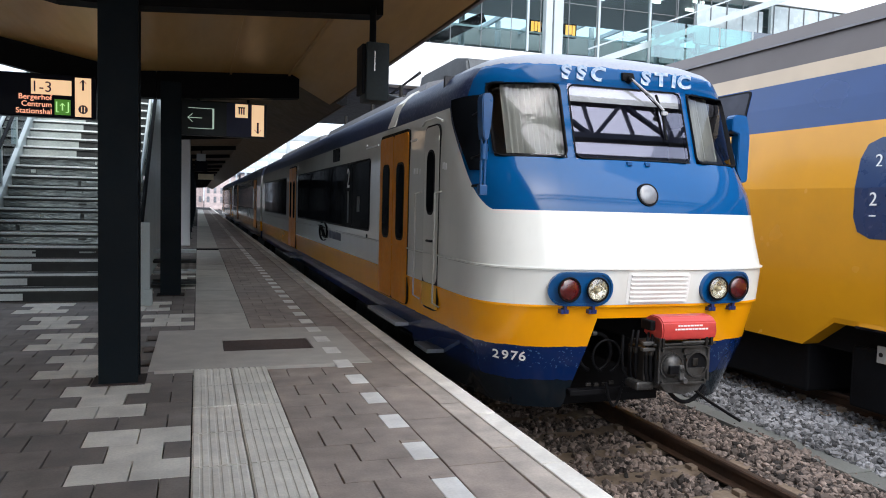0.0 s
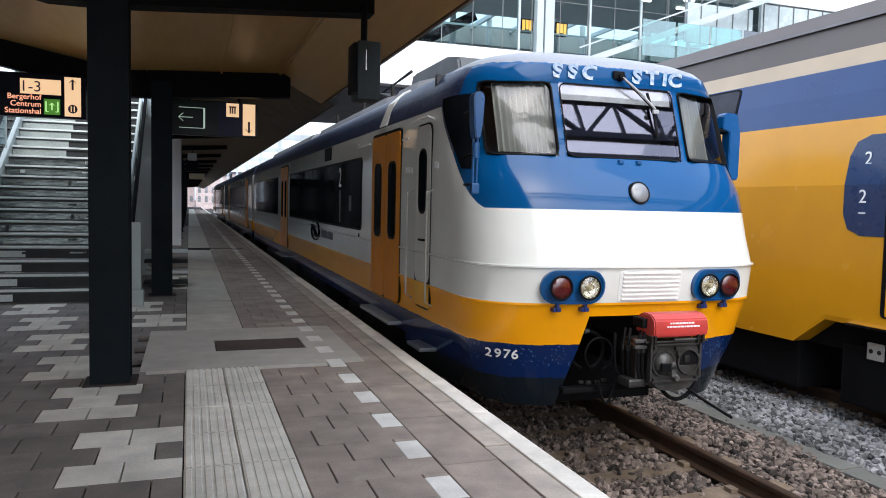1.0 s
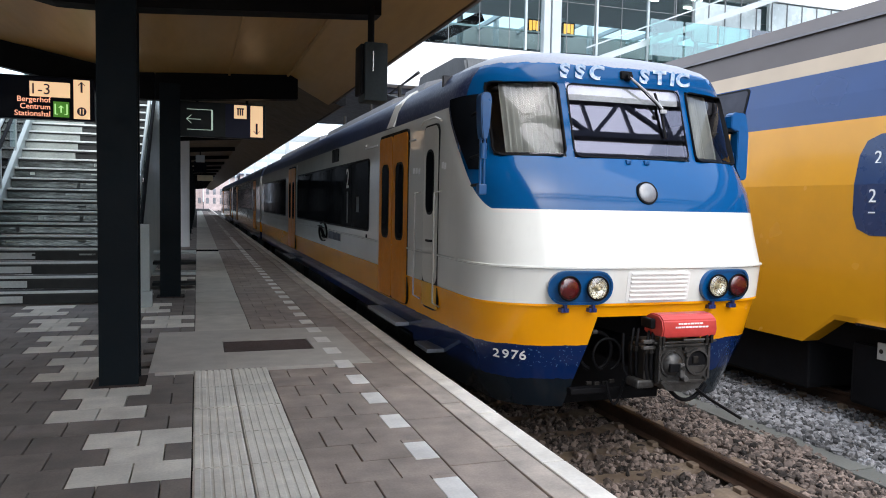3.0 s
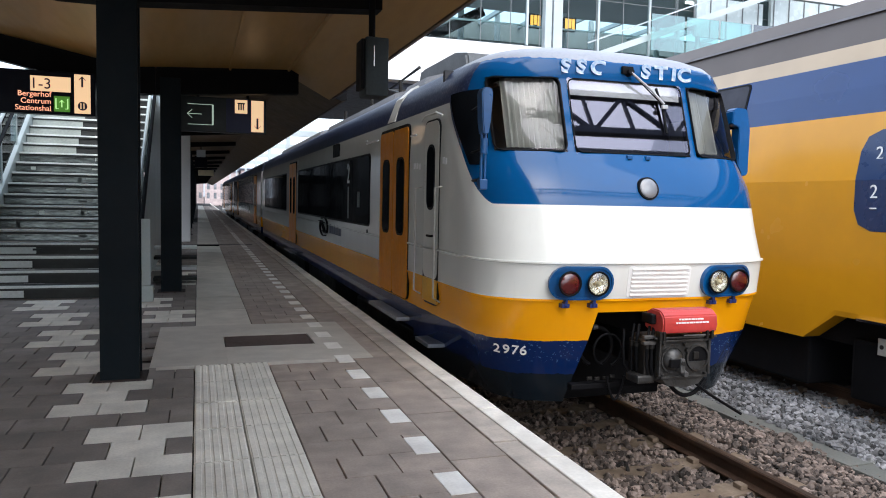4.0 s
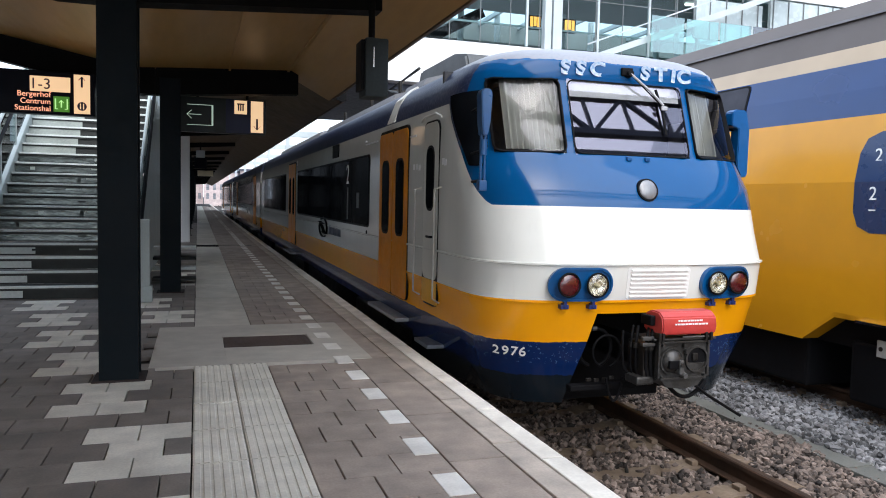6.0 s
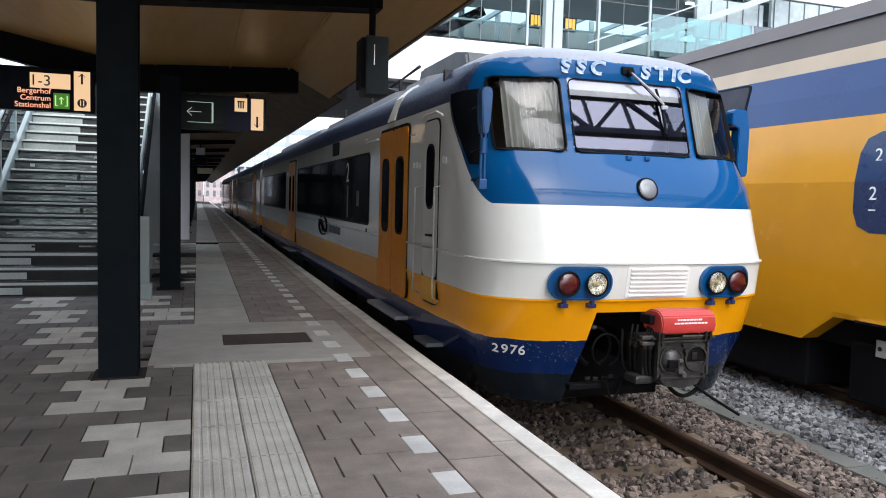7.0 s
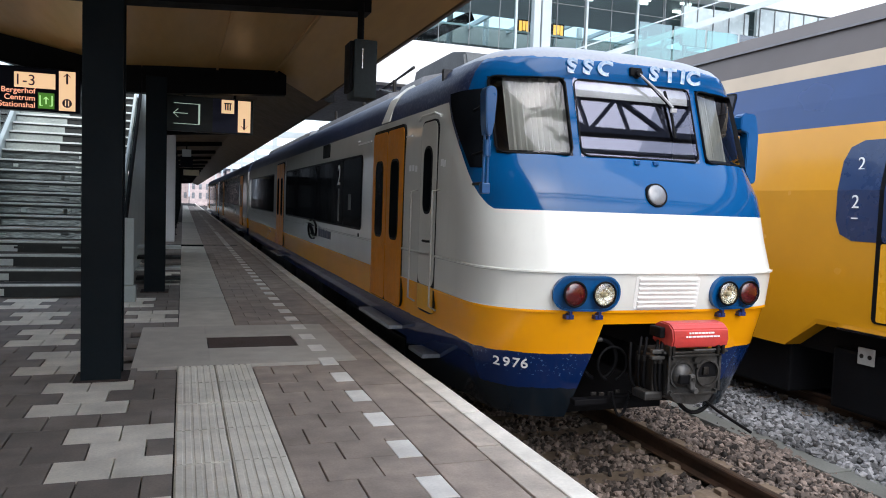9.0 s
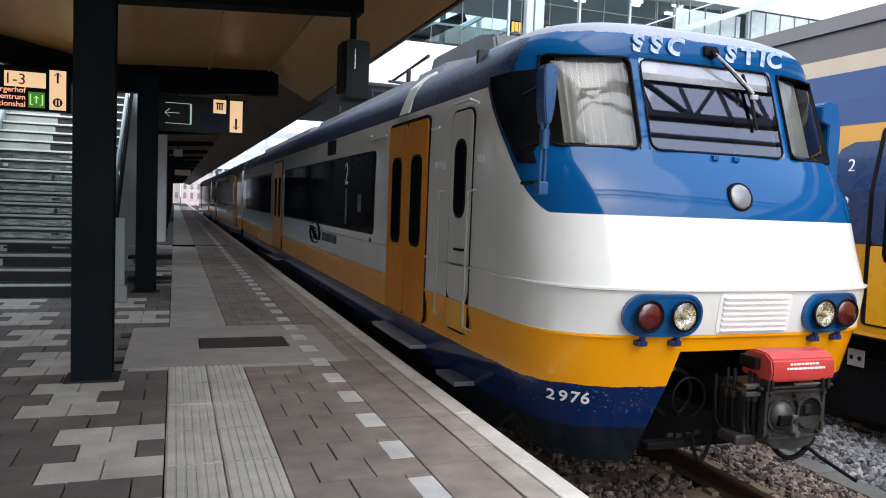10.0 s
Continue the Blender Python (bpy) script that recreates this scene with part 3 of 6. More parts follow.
SHELL = (  # z, front, half width, depth of the bow
    (-0.25, 0.25, 1.18, 0.84), (-0.14, 0.222, 1.225, 0.86), (0.05, 0.17, 1.30, 0.90), (0.28, 0.10, 1.37, 0.90), (0.58, 0.035, 1.415, 0.90),
    (0.632, 0.025, 1.42, 0.90), (0.636, 0.002, 1.427, 0.90), (0.652, 0.002, 1.427, 0.90), (0.66, 0.0, 1.42, 0.90), (0.90, -0.035, 1.42, 0.90), (0.938, -0.035, 1.42, 0.90), (0.944, -0.055, 1.43, 0.90),
    (0.957, -0.055, 1.43, 0.90), (0.963, -0.03, 1.42, 0.90), (1.20, 0.055, 1.42, 0.90), (1.41, 0.115, 1.42, 0.90), (1.58, 0.17, 1.42, 0.90), (1.76, 0.30, 1.42, 0.90),
    (1.87, 0.375, 1.418, 0.90), (2.02, 0.425, 1.415, 0.90), (2.18, 0.475, 1.41, 0.90), (2.33, 0.525, 1.39, 0.88), (2.49, 0.575, 1.35, 0.86), (2.56, 0.565, 1.32, 0.86),
    (2.66, 0.575, 1.25, 0.86), (2.72, 0.62, 1.18, 0.86), (2.78, 0.74, 1.06, 0.86), (2.84, 0.95, 0.88, 0.80), (2.89, 1.20, 0.66, 0.70), (2.925, 1.50, 0.38, 0.55), (2.94, 1.80, 0.10, 0.3),
)
BOW = 3.3
SPLIT = 2.35


def shell_at(z):
    for a, b in zip(SHELL, SHELL[1:]):
        if a[0] <= z <= b[0]:
            k = (z - a[0]) / (b[0] - a[0])
            return [p + (q - p) * k for p, q in zip(a[1:], b[1:])]
    return SHELL[-1][1:]


def nose(u, z, out=0.0):
    """The point of the front shell at u across and height z, out metres proud of it."""
    def at(u, z):
        front, half, deep = shell_at(z)
        f = min(abs(u) / half, 1.0)
        return Vector((u, front + deep * (1 - (1 - f ** BOW) ** (1 / BOW)), z))
    p = at(u, z)
    if out:
        e = 0.004
        du, dz = at(u + e, z) - at(u - e, z), at(u, z + e) - at(u, z - e)
        n = du.cross(dz)
        n.normalize()
        if n.y > 0 and abs(n.x) < 0.9:
            n = -n
        p = p + n * out
    return p


def nose_patch(bm, x0, x1, z0, z1, r, out, depth=0.0, steps=14, lean=0.0):
    """A rounded panel laid on the front shell; lean narrows its top."""
    ring = rounded(x0, x1, z0, z1, r, 6)
    cx, cz = (x0 + x1) / 2, (z0 + z1) / 2

    def bend(x, z):
        return x + lean * (z - z0) / (z1 - z0)
    rings = []
    for k in range(steps):
        s = 1 - k / steps
        rings.append([bm.verts.new(nose(bend(cx + (x - cx) * s, cz + (z - cz) * s), cz + (z - cz) * s, out)) for x, z in ring])
    mid = bm.verts.new(nose(bend(cx, cz), cz, out))
    n = len(ring)
    for a, b in zip(rings, rings[1:]):
        for i in range(n):
            bm.faces.new((a[i], a[(i + 1) % n], b[(i + 1) % n], b[i]))
    for i in range(n):
        bm.faces.new((rings[-1][i], rings[-1][(i + 1) % n], mid))
    if depth:
        back = [bm.verts.new(nose(bend(x, z), z, out - depth)) for x, z in ring]
        for i in range(n):
            bm.faces.new((rings[0][i], back[i], back[(i + 1) % n], rings[0][(i + 1) % n]))
    bmesh.ops.recalc_face_normals(bm, faces=bm.faces[:])
    return bm


def nose_frame(bm, x0, x1, z0, z1, r, width, out, depth, lean=0.0):
    """A rubber frame with round corners round an opening in the shell."""
    outer = rounded(x0 - width, x1 + width, z0 - width, z1 + width, r + width, 6)
    inner = rounded(x0, x1, z0, z1, r, 6)

    def bend(p):
        k = (p[1] - z0) / (z1 - z0)
        return p[0] + lean * k
    loops = [[bm.verts.new(nose(bend(p), p[1], o)) for p in ring] for ring, o in ((outer, -0.002), (outer, out), (inner, out), (inner, out - depth))]
    n = len(outer)
    for a, b in zip(loops, loops[1:]):
        for i in range(n):
            bm.faces.new((a[i], a[(i + 1) % n], b[(i + 1) % n], b[i]))
    bmesh.ops.recalc_face_normals(bm, faces=bm.faces[:])
    return bm


WINDSCREEN = (-0.57, 0.57, 1.855, 2.505)
SIDE_SCREEN = (0.645, 1.225, 1.855, 2.505)


def build_shell(back):
    """The first car's body: bowed front with window openings and coupler gap, then the straight side walls and roof."""
    bm = bmesh.new()
    zs = sorted({s[0] for s in SHELL} | {1.855, 2.505, 0.5, 0.54})
    us = [0.0, 0.15, 0.29, 0.43, 0.57, 0.61, 0.645, 0.72, 0.80, 0.90, 1.0, 1.06, 1.12, 1.175, 1.225]
    fr = [0.905, 0.94, 0.965, 0.982, 0.992, 0.998, 1.0]
    grid = []
    for z in zs:
        front, half, deep = shell_at(z)
        scale = min(1.0, 0.92 * half / 1.225)
        cols = []
        for i, u in enumerate(us):
            cols.append(u * scale)
        cols += [max(f, cols[-1] / half + 0.002) * half for f in fr[:-1]] + [half]
        if z < 0.56:
            edge = 0.50 + 0.22 * (0.54 - z)
            last = max(cols[len(us) - 1], edge + 0.2)
            cols[1:5] = [edge * k / 4 for k in range(1, 5)]
            cols[5:len(us)] = [edge + (last - edge) * k / 10 for k in range(1, 11)]
            rest = [last + (half - last) * (f - 0.905) / 0.095 for f in fr]
            cols[len(us):] = rest
        right = [Vector((u, front + deep * (1 - max(0.0, 1 - (u / half) ** BOW) ** (1 / BOW)), z)) for u in cols]
        body_half = half if z > 0.6 else max(half, 1.40)
        right += [Vector((half + (body_half - half) * k, front + deep + (SPLIT - front - deep) * k, z)) for k in (0.5, 1.0)]
        left = [Vector((-p.x, p.y, p.z)) for p in right[:0:-1]]
        grid.append([bm.verts.new(p) for p in left + right])
    ncol = len(grid[0])
    mid = ncol // 2
    for j in range(len(zs) - 1):
        zc = (zs[j] + zs[j + 1]) / 2
        for i in range(ncol - 1):
            a, b = sorted((abs(i - mid), abs(i + 1 - mid)))
            window = 1.855 < zc < 2.505 and (b <= 4 or (a >= 6 and b <= 14))
            gap = zc < 0.54 and b <= 4
            if not window and not gap:
                bm.faces.new((grid[j][i], grid[j][i + 1], grid[j + 1][i + 1], grid[j + 1][i]))
    # straight part
    lo = next(j for j, z in enumerate(zs) if z >= 0.04)
    ring = [grid[j][0].co.copy() for j in range(lo, len(zs))] + [grid[j][-1].co.copy() for j in range(len(zs) - 1, lo - 1, -1)]
    last = None
    for k in range(9):
        y = SPLIT + (back - SPLIT) * k / 8
        row = [bm.verts.new((p.x, y, p.z)) for p in ring]
        if last:
            for i in range(len(ring)):
                i2 = (i + 1) % len(ring)
                bm.faces.new((last[i], last[i2], row[i2], row[i]))
        last = row
    bm.faces.new(last)
    top = [grid[-1][i] for i in range(ncol)]
    bm.faces.new(top)
    bmesh.ops.remove_doubles(bm, verts=bm.verts[:], dist=0.0006)
    bmesh.ops.recalc_face_normals(bm, faces=bm.faces[:])
    return bm


def car_section(y0, y1):
    pts = [(1.40, 0.05), (1.405, 0.3), (1.42, 0.63), (1.42, 1.87), (1.41, 2.18), (1.39, 2.33), (1.35, 2.49), (1.25, 2.66), (1.06, 2.78), (0.66, 2.89), (0.1, 2.94)]
    outline = pts + [(-x, z) for x, z in pts[::-1]]
    return prism(bmesh.new(), outline, "y", y0, y1)


SIDE = -1.42


def side_panel(bm, y0, y1, z0, z1, r, out, depth=0.02):
    """A rounded panel on the wall that faces the platform."""
    prism(bm, rounded(y0, y1, z0, z1, r), "x", SIDE - out, SIDE - out + depth)
    return bm


def side_door(train, y0, y1, lower=0.33, top=2.22):
    door = part("door", side_panel(bmesh.new(), y0 - 0.03, y1 + 0.03, lower - 0.01, top + 0.035, 0.10, 0.004), BLACK, train, "orange double-leaf passenger door", smooth=False)
    ym = (y0 + y1) / 2
    for a, b in ((y0, ym - 0.012), (ym + 0.012, y1)):
        leaf = part("leaf", side_panel(bmesh.new(), a, b, lower, top, 0.06, 0.012), ORANGE, door)
        lm = (a + b) / 2
        part("leaf_window", side_panel(bmesh.new(), lm - 0.17, lm + 0.17, 1.02, 1.90, 0.10, 0.016), BLACK, door)
        part("leaf_pane", side_panel(bmesh.new(), lm - 0.145, lm + 0.145, 1.045, 1.875, 0.085, 0.019), PANE_DARK, door)
    step = boxed(SIDE - 0.13, SIDE + 0.1, y0 - 0.05, y1 + 0.05, 0.10, 0.14, bevel=0.008)
    part("door_step", step, surface("step_metal", (0.36, 0.38, 0.40), 0.5, 0.5, vary=0.2, bump=0.3), train, "grey metal step below the door")
    part("lower_step", boxed(SIDE - 0.10, SIDE + 0.1, y0 + 0.1, y1 - 0.1, -0.22, -0.18, bevel=0.008), DARK_STEEL, train)
    return door


def window_band(train, y0, y1, dividers, z0=1.08, z1=2.0):
    band = part("window_band", side_panel(bmesh.new(), y0 - 0.03, y1 + 0.03, z0 - 0.03, z1 + 0.03, 0.09, 0.004), BLACK, train, "dark tinted side windows")
    cuts = [y0, *dividers, y1]
    for a, b in zip(cuts, cuts[1:]):
        part("pane", side_panel(bmesh.new(), a + 0.012, b - 0.012, z0, z1, 0.07, 0.009), PANE_DARK, band)
    return band


def headlight(train, sgn):
    """A blue oval plate with a red rear lamp and a clear headlamp."""
    x = sgn * 0.69
    x0, x1 = x - 0.262, x + 0.262
    pod = part("lamp_housing", nose_patch(bmesh.new(), x0, x1, 0.662, 0.925, 0.125, 0.03, 0.05), BLUE, train, "blue oval housing of red and clear lamps", smooth=30)
    rim = bmesh.new()
    nose_frame(rim, x0 + 0.014, x1 - 0.014, 0.676, 0.911, 0.111, 0.016, 0.042, 0.03)
    part("housing_rim", rim, BLUE, pod, smooth=30)
    for red in (True, False):
        cx = x + sgn * (0.120 if red else -0.115)
        p = nose(cx, 0.795, 0.056)
        circle = [(cx + 0.094 * math.cos(radians(k * 15)), p.y - 0.012, 0.79 + 0.094 * math.sin(radians(k * 15))) for k in range(24)]
        ring = tube(bmesh.new(), circle, 0.008, closed=True)
        part("lamp_ring", ring, BLACK, pod)
        if red:
            lens = bmesh.new()
            bmesh.ops.create_uvsphere(lens, u_segments=24, v_segments=12, radius=0.095, matrix=Matrix.Translation((cx, p.y + 0.006, 0.79)) @ Matrix.Diagonal((1, 0.35, 1, 1)))
            part("red_lens", lens, LENS_RED, pod, "dull red lamp lens", smooth=60)
        else:
            dish = bmesh.new()
            last = None
            for rr, dd in ((0.094, -0.012), (0.08, 0.0), (0.055, 0.012), (0.025, 0.018)):
                row = [dish.verts.new((cx + rr * math.cos(radians(15 * k)), p.y + dd, 0.79 + rr * math.sin(radians(15 * k)))) for k in range(24)]
                if last:
                    for k in range(24):
                        dish.faces.new((last[k], last[(k + 1) % 24], row[(k + 1) % 24], row[k]))
                last = row
            dish.faces.new(last)
            part("reflector", dish, REFLECTOR, pod, "silver lamp reflector")
            lens = bmesh.new()
            bmesh.ops.create_uvsphere(lens, u_segments=24, v_segments=12, radius=0.094, matrix=Matrix.Translation((cx, p.y - 0.006, 0.79)) @ Matrix.Diagonal((1, 0.30, 1, 1)))
            part("clear_lens", lens, LENS, pod, smooth=60)
            bulb = bmesh.new()
            bmesh.ops.create_icosphere(bulb, subdivisions=2, radius=0.024, matrix=Matrix.Translation((cx, p.y - 0.012, 0.79)))
            part("bulb", bulb, SIGN_CREAM_DULL, pod)
        q = nose(cx, 0.62, 0.02)
        clip = boxed(cx - 0.012, cx + 0.012, q.y - 0.04, q.y + 0.02, 0.60, 0.68, bevel=0.004)
        box(clip, cx - 0.034, cx + 0.034, q.y - 0.03, q.y + 0.03, 0.588, 0.622, bevel=0.004)
        part("clip", clip, DEEP_BLUE, pod)
    return pod


STEEL_WORN = surface("worn_steel", (0.13, 0.13, 0.13), 0.5, 0.4, vary=0.35, fine=28, bump=0.4, depth=0.004, dirt=(0.05, 0.045, 0.04), dirt_amount=0.6)
REFLECTOR = surface("lamp_reflector", (0.82, 0.80, 0.70), 0.12, 0.95, vary=0.25, fine=28, bump=1.0, depth=0.02)
SIGN_CREAM_DULL = surface("bulb_glass", (0.75, 0.66, 0.45), 0.3, vary=0.1, bump=0.05)


def build_cab_inside(train):
    room = part("cab_interior", boxed(-1.3, 1.3, 1.75, 1.80, 0.9, 2.7), CABIN, train, "dark driver's cab behind the windows")
    desk = prism(bmesh.new(), [(0.45, 1.55), (1.05, 1.72), (1.05, 0.9), (0.35, 0.9)], "x", -1.15, 1.15)
    part("desk", desk, CABIN, room)
    part("cab_roof", boxed(-0.8, 0.8, 0.95, 1.8, 2.56, 2.60), CABIN, room)
    # pleated curtain behind one window, roller blind along the top of the windscreen
    def pleats(x0, x1, z0, z1, dy, fold=1.0):
        bm = bmesh.new()
        last = None
        n = 60
        for k in range(n + 1):
            x = x0 + (x1 - x0) * k / n
            wob = fold * (0.016 * math.sin(k * 1.15) + 0.008 * math.sin(k * 0.43 + 1))
            y0 = nose(x, z0).y + dy + wob
            y1 = nose(x, z1).y + dy + wob * 0.7
            row = [bm.verts.new((x, y0, z0)), bm.verts.new((x, (y0 + y1) / 2 + wob * 0.4, (z0 + z1) / 2)), bm.verts.new((x, y1, z1))]
            if last:
                for i in range(2):
                    bm.faces.new((last[i], row[i], row[i + 1], last[i + 1]))
            last = row
        bmesh.ops.solidify(bm, geom=bm.faces[:], thickness=0.004)
        return bm
    part("curtain", pleats(-1.10, -0.60, 1.89, 2.52, 0.10), CURTAIN, room, "pale grey pleated curtain", smooth=60)
    part("side_curtain", pleats(0.66, 1.02, 1.90, 2.50, 0.10), CURTAIN, room, smooth=60)
    part("roller_blind", pleats(-0.57, 0.57, 2.36, 2.52, 0.024, 0.08), BLIND, room, "white roller blind at the top of the windscreen", smooth=60)


def build_front(train):
    for sgn in (-1, 1):
        headlight(train, sgn)
        x0, x1, z0, z1 = SIDE_SCREEN
        a, b = (x0, x1) if sgn > 0 else (-x1, -x0)
        lean = -0.05 * sgn
        part("screen_frame", nose_frame(bmesh.new(), a + 0.006, b - 0.006, z0 + 0.006, z1 - 0.006, 0.06, 0.010, 0.020, 0.05, 0.0), BLACK, train, smooth=40)
        part("side_screen", nose_patch(bmesh.new(), a, b, z0, z1, 0.02, -0.008), CORNER_GLASS, train, "corner window of the cab", smooth=60).visible_shadow = False
        # dark quarter window wrapped round the bow's flank
        pane = bmesh.new()
        rows_q = []
        for kz in range(9):
            z = 1.74 + 0.66 * kz / 8
            front, half, deep = shell_at(z)
            reach = 0.888 if z > 1.86 else 0.925
            y_from = front + deep * (1 - (1 - reach ** BOW) ** (1 / BOW))
            y_to = max(y_from + 0.03, 0.36 + ((z - 1.41) / 1.05) ** 0.8)
            path = []
            for g in range(10):
                yy = y_from + (y_to - y_from) * g / 9
                u = min(1.0, max(0.0, 1 - (yy - front) / deep))
                path.append(Vector((half * (1 - u ** BOW) ** (1 / BOW), yy, z)))
            row = []
            for k, q in enumerate(path):
                d = path[min(k + 1, len(path) - 1)] - path[max(k - 1, 0)]
                nrm = Vector((d.y, -d.x, 0)).normalized() * 0.010
                row.append(pane.verts.new((sgn * (q.x + nrm.x), q.y + nrm.y, z)))
            rows_q.append(row)
        for a, b in zip(rows_q, rows_q[1:]):
            for k in range(len(a) - 1):
                pane.faces.new((a[k], a[k + 1], b[k + 1], b[k]))
        bmesh.ops.recalc_face_normals(pane, faces=pane.faces[:])
        bmesh.ops.solidify(pane, geom=pane.faces[:], thickness=0.012)
        part("quarter_window", pane, PANE_DARK, train, "dark quarter window of the cab", smooth=50)
        # folded mirror on two brackets
        back = 0.0 if sgn < 0 else 0.66
        mx = sgn * 1.47
        if sgn < 0:
            casing = prism(bmesh.new(), [(mx - 0.045, 2.27), (mx - 0.025, 2.31), (mx + 0.03, 2.31), (mx + 0.048, 2.27), (mx + 0.035, 2.05), (mx + 0.015, 1.95), (mx - 0.02, 1.95), (mx - 0.035, 2.05)], "y", 0.16 + back, 0.28 + back)
        else:
            casing = prism(bmesh.new(), [(1.37, 2.23), (1.38, 2.36), (1.41, 2.39), (1.53, 2.385), (1.55, 2.35), (1.585, 2.18), (1.58, 1.76), (1.56, 1.73), (1.47, 1.73), (1.45, 1.76), (1.455, 2.20)], "y", 0.16 + back, 0.28 + back)
        bmesh.ops.bevel(casing, geom=casing.edges[:], offset=0.008, segments=2, affect="EDGES")
        mirror = part("mirror", casing, BLUE, train, "blue rear-view mirror on a post", smooth=40)
        for dx in (-0.018, 0.014):
            part("post", rod(bmesh.new(), (mx + dx, 0.22 + back, 1.54), (mx + dx, 0.22 + back, 2.0), 0.011), BLUE, mirror, smooth=35)
        part("post_foot", boxed(mx - 0.035, mx + 0.03, 0.19 + back, 0.26 + back, 1.52, 1.60, bevel=0.008), BLUE, mirror)
        part("post_sleeve", rod(bmesh.new(), (mx, 0.215 + back, 1.80), (mx, 0.215 + back, 1.92), 0.03), BLUE, mirror, smooth=35)
        for z in (1.60, 1.84, 2.20):
            part("bracket", rod(bmesh.new(), (sgn * 1.46, 0.24 + back, z), (sgn * 1.37, 0.75 + back / 2, z), 0.012), BLACK, mirror)
    x0, x1, z0, z1 = WINDSCREEN
    part("screen_frame", nose_frame(bmesh.new(), x0 + 0.006, x1 - 0.006, z0 + 0.006, z1 - 0.006, 0.06, 0.010, 0.014, 0.05), BLACK, train, smooth=40)
    flat = bmesh.new()
    y_low, y_top = nose(0.3, z0).y + 0.010, nose(0.3, z1).y + 0.010
    flat.faces.new([flat.verts.new((x, y_low + (y_top - y_low) * (z - z0) / (z1 - z0), z)) for x, z in rounded(x0 - 0.01, x1 + 0.01, z0 - 0.01, z1 + 0.01, 0.03)])
    part("windscreen", flat, SCREEN, train, "windscreen that mirrors the roof trusses").visible_shadow = False
    # third lamp
    p = nose(0.0, 1.56, 0.0)
    tilt = Matrix.Translation(p) @ Matrix.Rotation(radians(-17), 4, "X")
    lamp = bmesh.new()
    bmesh.ops.create_cone(lamp, cap_ends=True, segments=32, radius1=0.104, radius2=0.098, depth=0.03, matrix=tilt @ Matrix.Rotation(radians(90), 4, "X"))
    lamp_ob = part("top_lamp", lamp, BLACK, train, "round clear lamp below the windscreen", smooth=40)
    face = bmesh.new()
    bmesh.ops.create_uvsphere(face, u_segments=28, v_segments=12, radius=0.086, matrix=tilt @ Matrix.Translation((0, -0.012, 0)) @ Matrix.Diagonal((1, 0.25, 1, 1)))
    part("lamp_face", face, surface("ribbed_lens", (0.17, 0.175, 0.19), 0.12, vary=0.12, fine=60, bump=0.3, coat=1.0, stretch=(3, 1, 0.3)), lamp_ob, smooth=60)
    # louvred grille
    grille = bmesh.new()
    for k in range(7):
        z = 0.672 + k * 0.036
        a, b = nose(-0.0, z, 0.0), nose(0.0, z + 0.02, 0.0)
        prism(grille, [(a.y + 0.004, z), (a.y - 0.022, z + 0.006), (a.y - 0.022, z + 0.014), (b.y + 0.004, z + 0.026)], "x", -0.25, 0.29)
    plate = part("grille", nose_patch(bmesh.new(), -0.28, 0.32, 0.665, 0.925, 0.03, 0.004, 0.004), WHITE, train, "white louvred grille", smooth=40)
    part("louvre", grille, WHITE, plate)
    # wiper
    w = tube(bmesh.new(), [tuple(nose(0.02, 2.58, 0.05)), tuple(nose(0.22, 2.42, 0.06)), tuple(nose(0.33, 2.30, 0.06))], 0.011)
    box(w, 0.33 - 0.028, 0.33 + 0.028, nose(0.33, 2.28).y - 0.075, nose(0.33, 2.28).y - 0.050, 2.275, 2.31, bevel=0.006)
    wiper = part("wiper", w, surface("wiper_steel", (0.40, 0.40, 0.41), 0.4, 0.3, vary=0.2, fine=30, bump=0.1), train, "windscreen wiper arm with upright blade")
    pivot = rod(bmesh.new(), nose(0.02, 2.585, 0.0), nose(0.02, 2.585, 0.06), 0.036, 0.028)
    box(pivot, -0.05, 0.06, nose(0.0, 2.60).y - 0.03, nose(0.0, 2.60).y + 0.02, 2.57, 2.64, bevel=0.01)
    part("wiper_pivot", pivot, BLACK, wiper, smooth=35)
    link = tube(bmesh.new(), [tuple(nose(0.04, 2.57, 0.035)), tuple(nose(0.30, 2.33, 0.04))], 0.006)
    part("wiper_link", link, BLACK, wiper)
    blade = tube(bmesh.new(), [tuple(nose(0.30, 2.46, 0.02)), tuple(nose(0.33, 2.25, 0.03)), tuple(nose(0.34, 2.05, 0.02))], 0.012)
    part("wiper_blade", blade, BLACK, wiper)
    for x in (-0.08, 0.10):
        q = nose(x, 1.83, 0.01)
        part("washer_jet", boxed(x - 0.022, x + 0.022, q.y - 0.02, q.y + 0.03, 1.81, 1.845, bevel=0.006), BLUE, train)
    # letters sprayed on the brow, and the fleet number on the skirt
    for k, (ch, x, turn) in enumerate((("S", -0.58, -4), ("S", -0.44, -10), ("C", -0.28, -4), ("S", 0.20, -14), ("T", 0.36, -6), ("I", 0.50, -12), ("C", 0.62, -4))):
        q = nose(x, 2.602, 0.007)
        lettering(ch, 0.18, SPRAY, "sprayed_letter", train, Matrix.Translation(q) @ FACING @ Matrix.Rotation(radians(turn), 4, "Z") @ SLANT @ Matrix.Diagonal((1.3, 0.86, 1, 1)), "sprayed white graffiti letter", bold=0.008, thick=0.001)
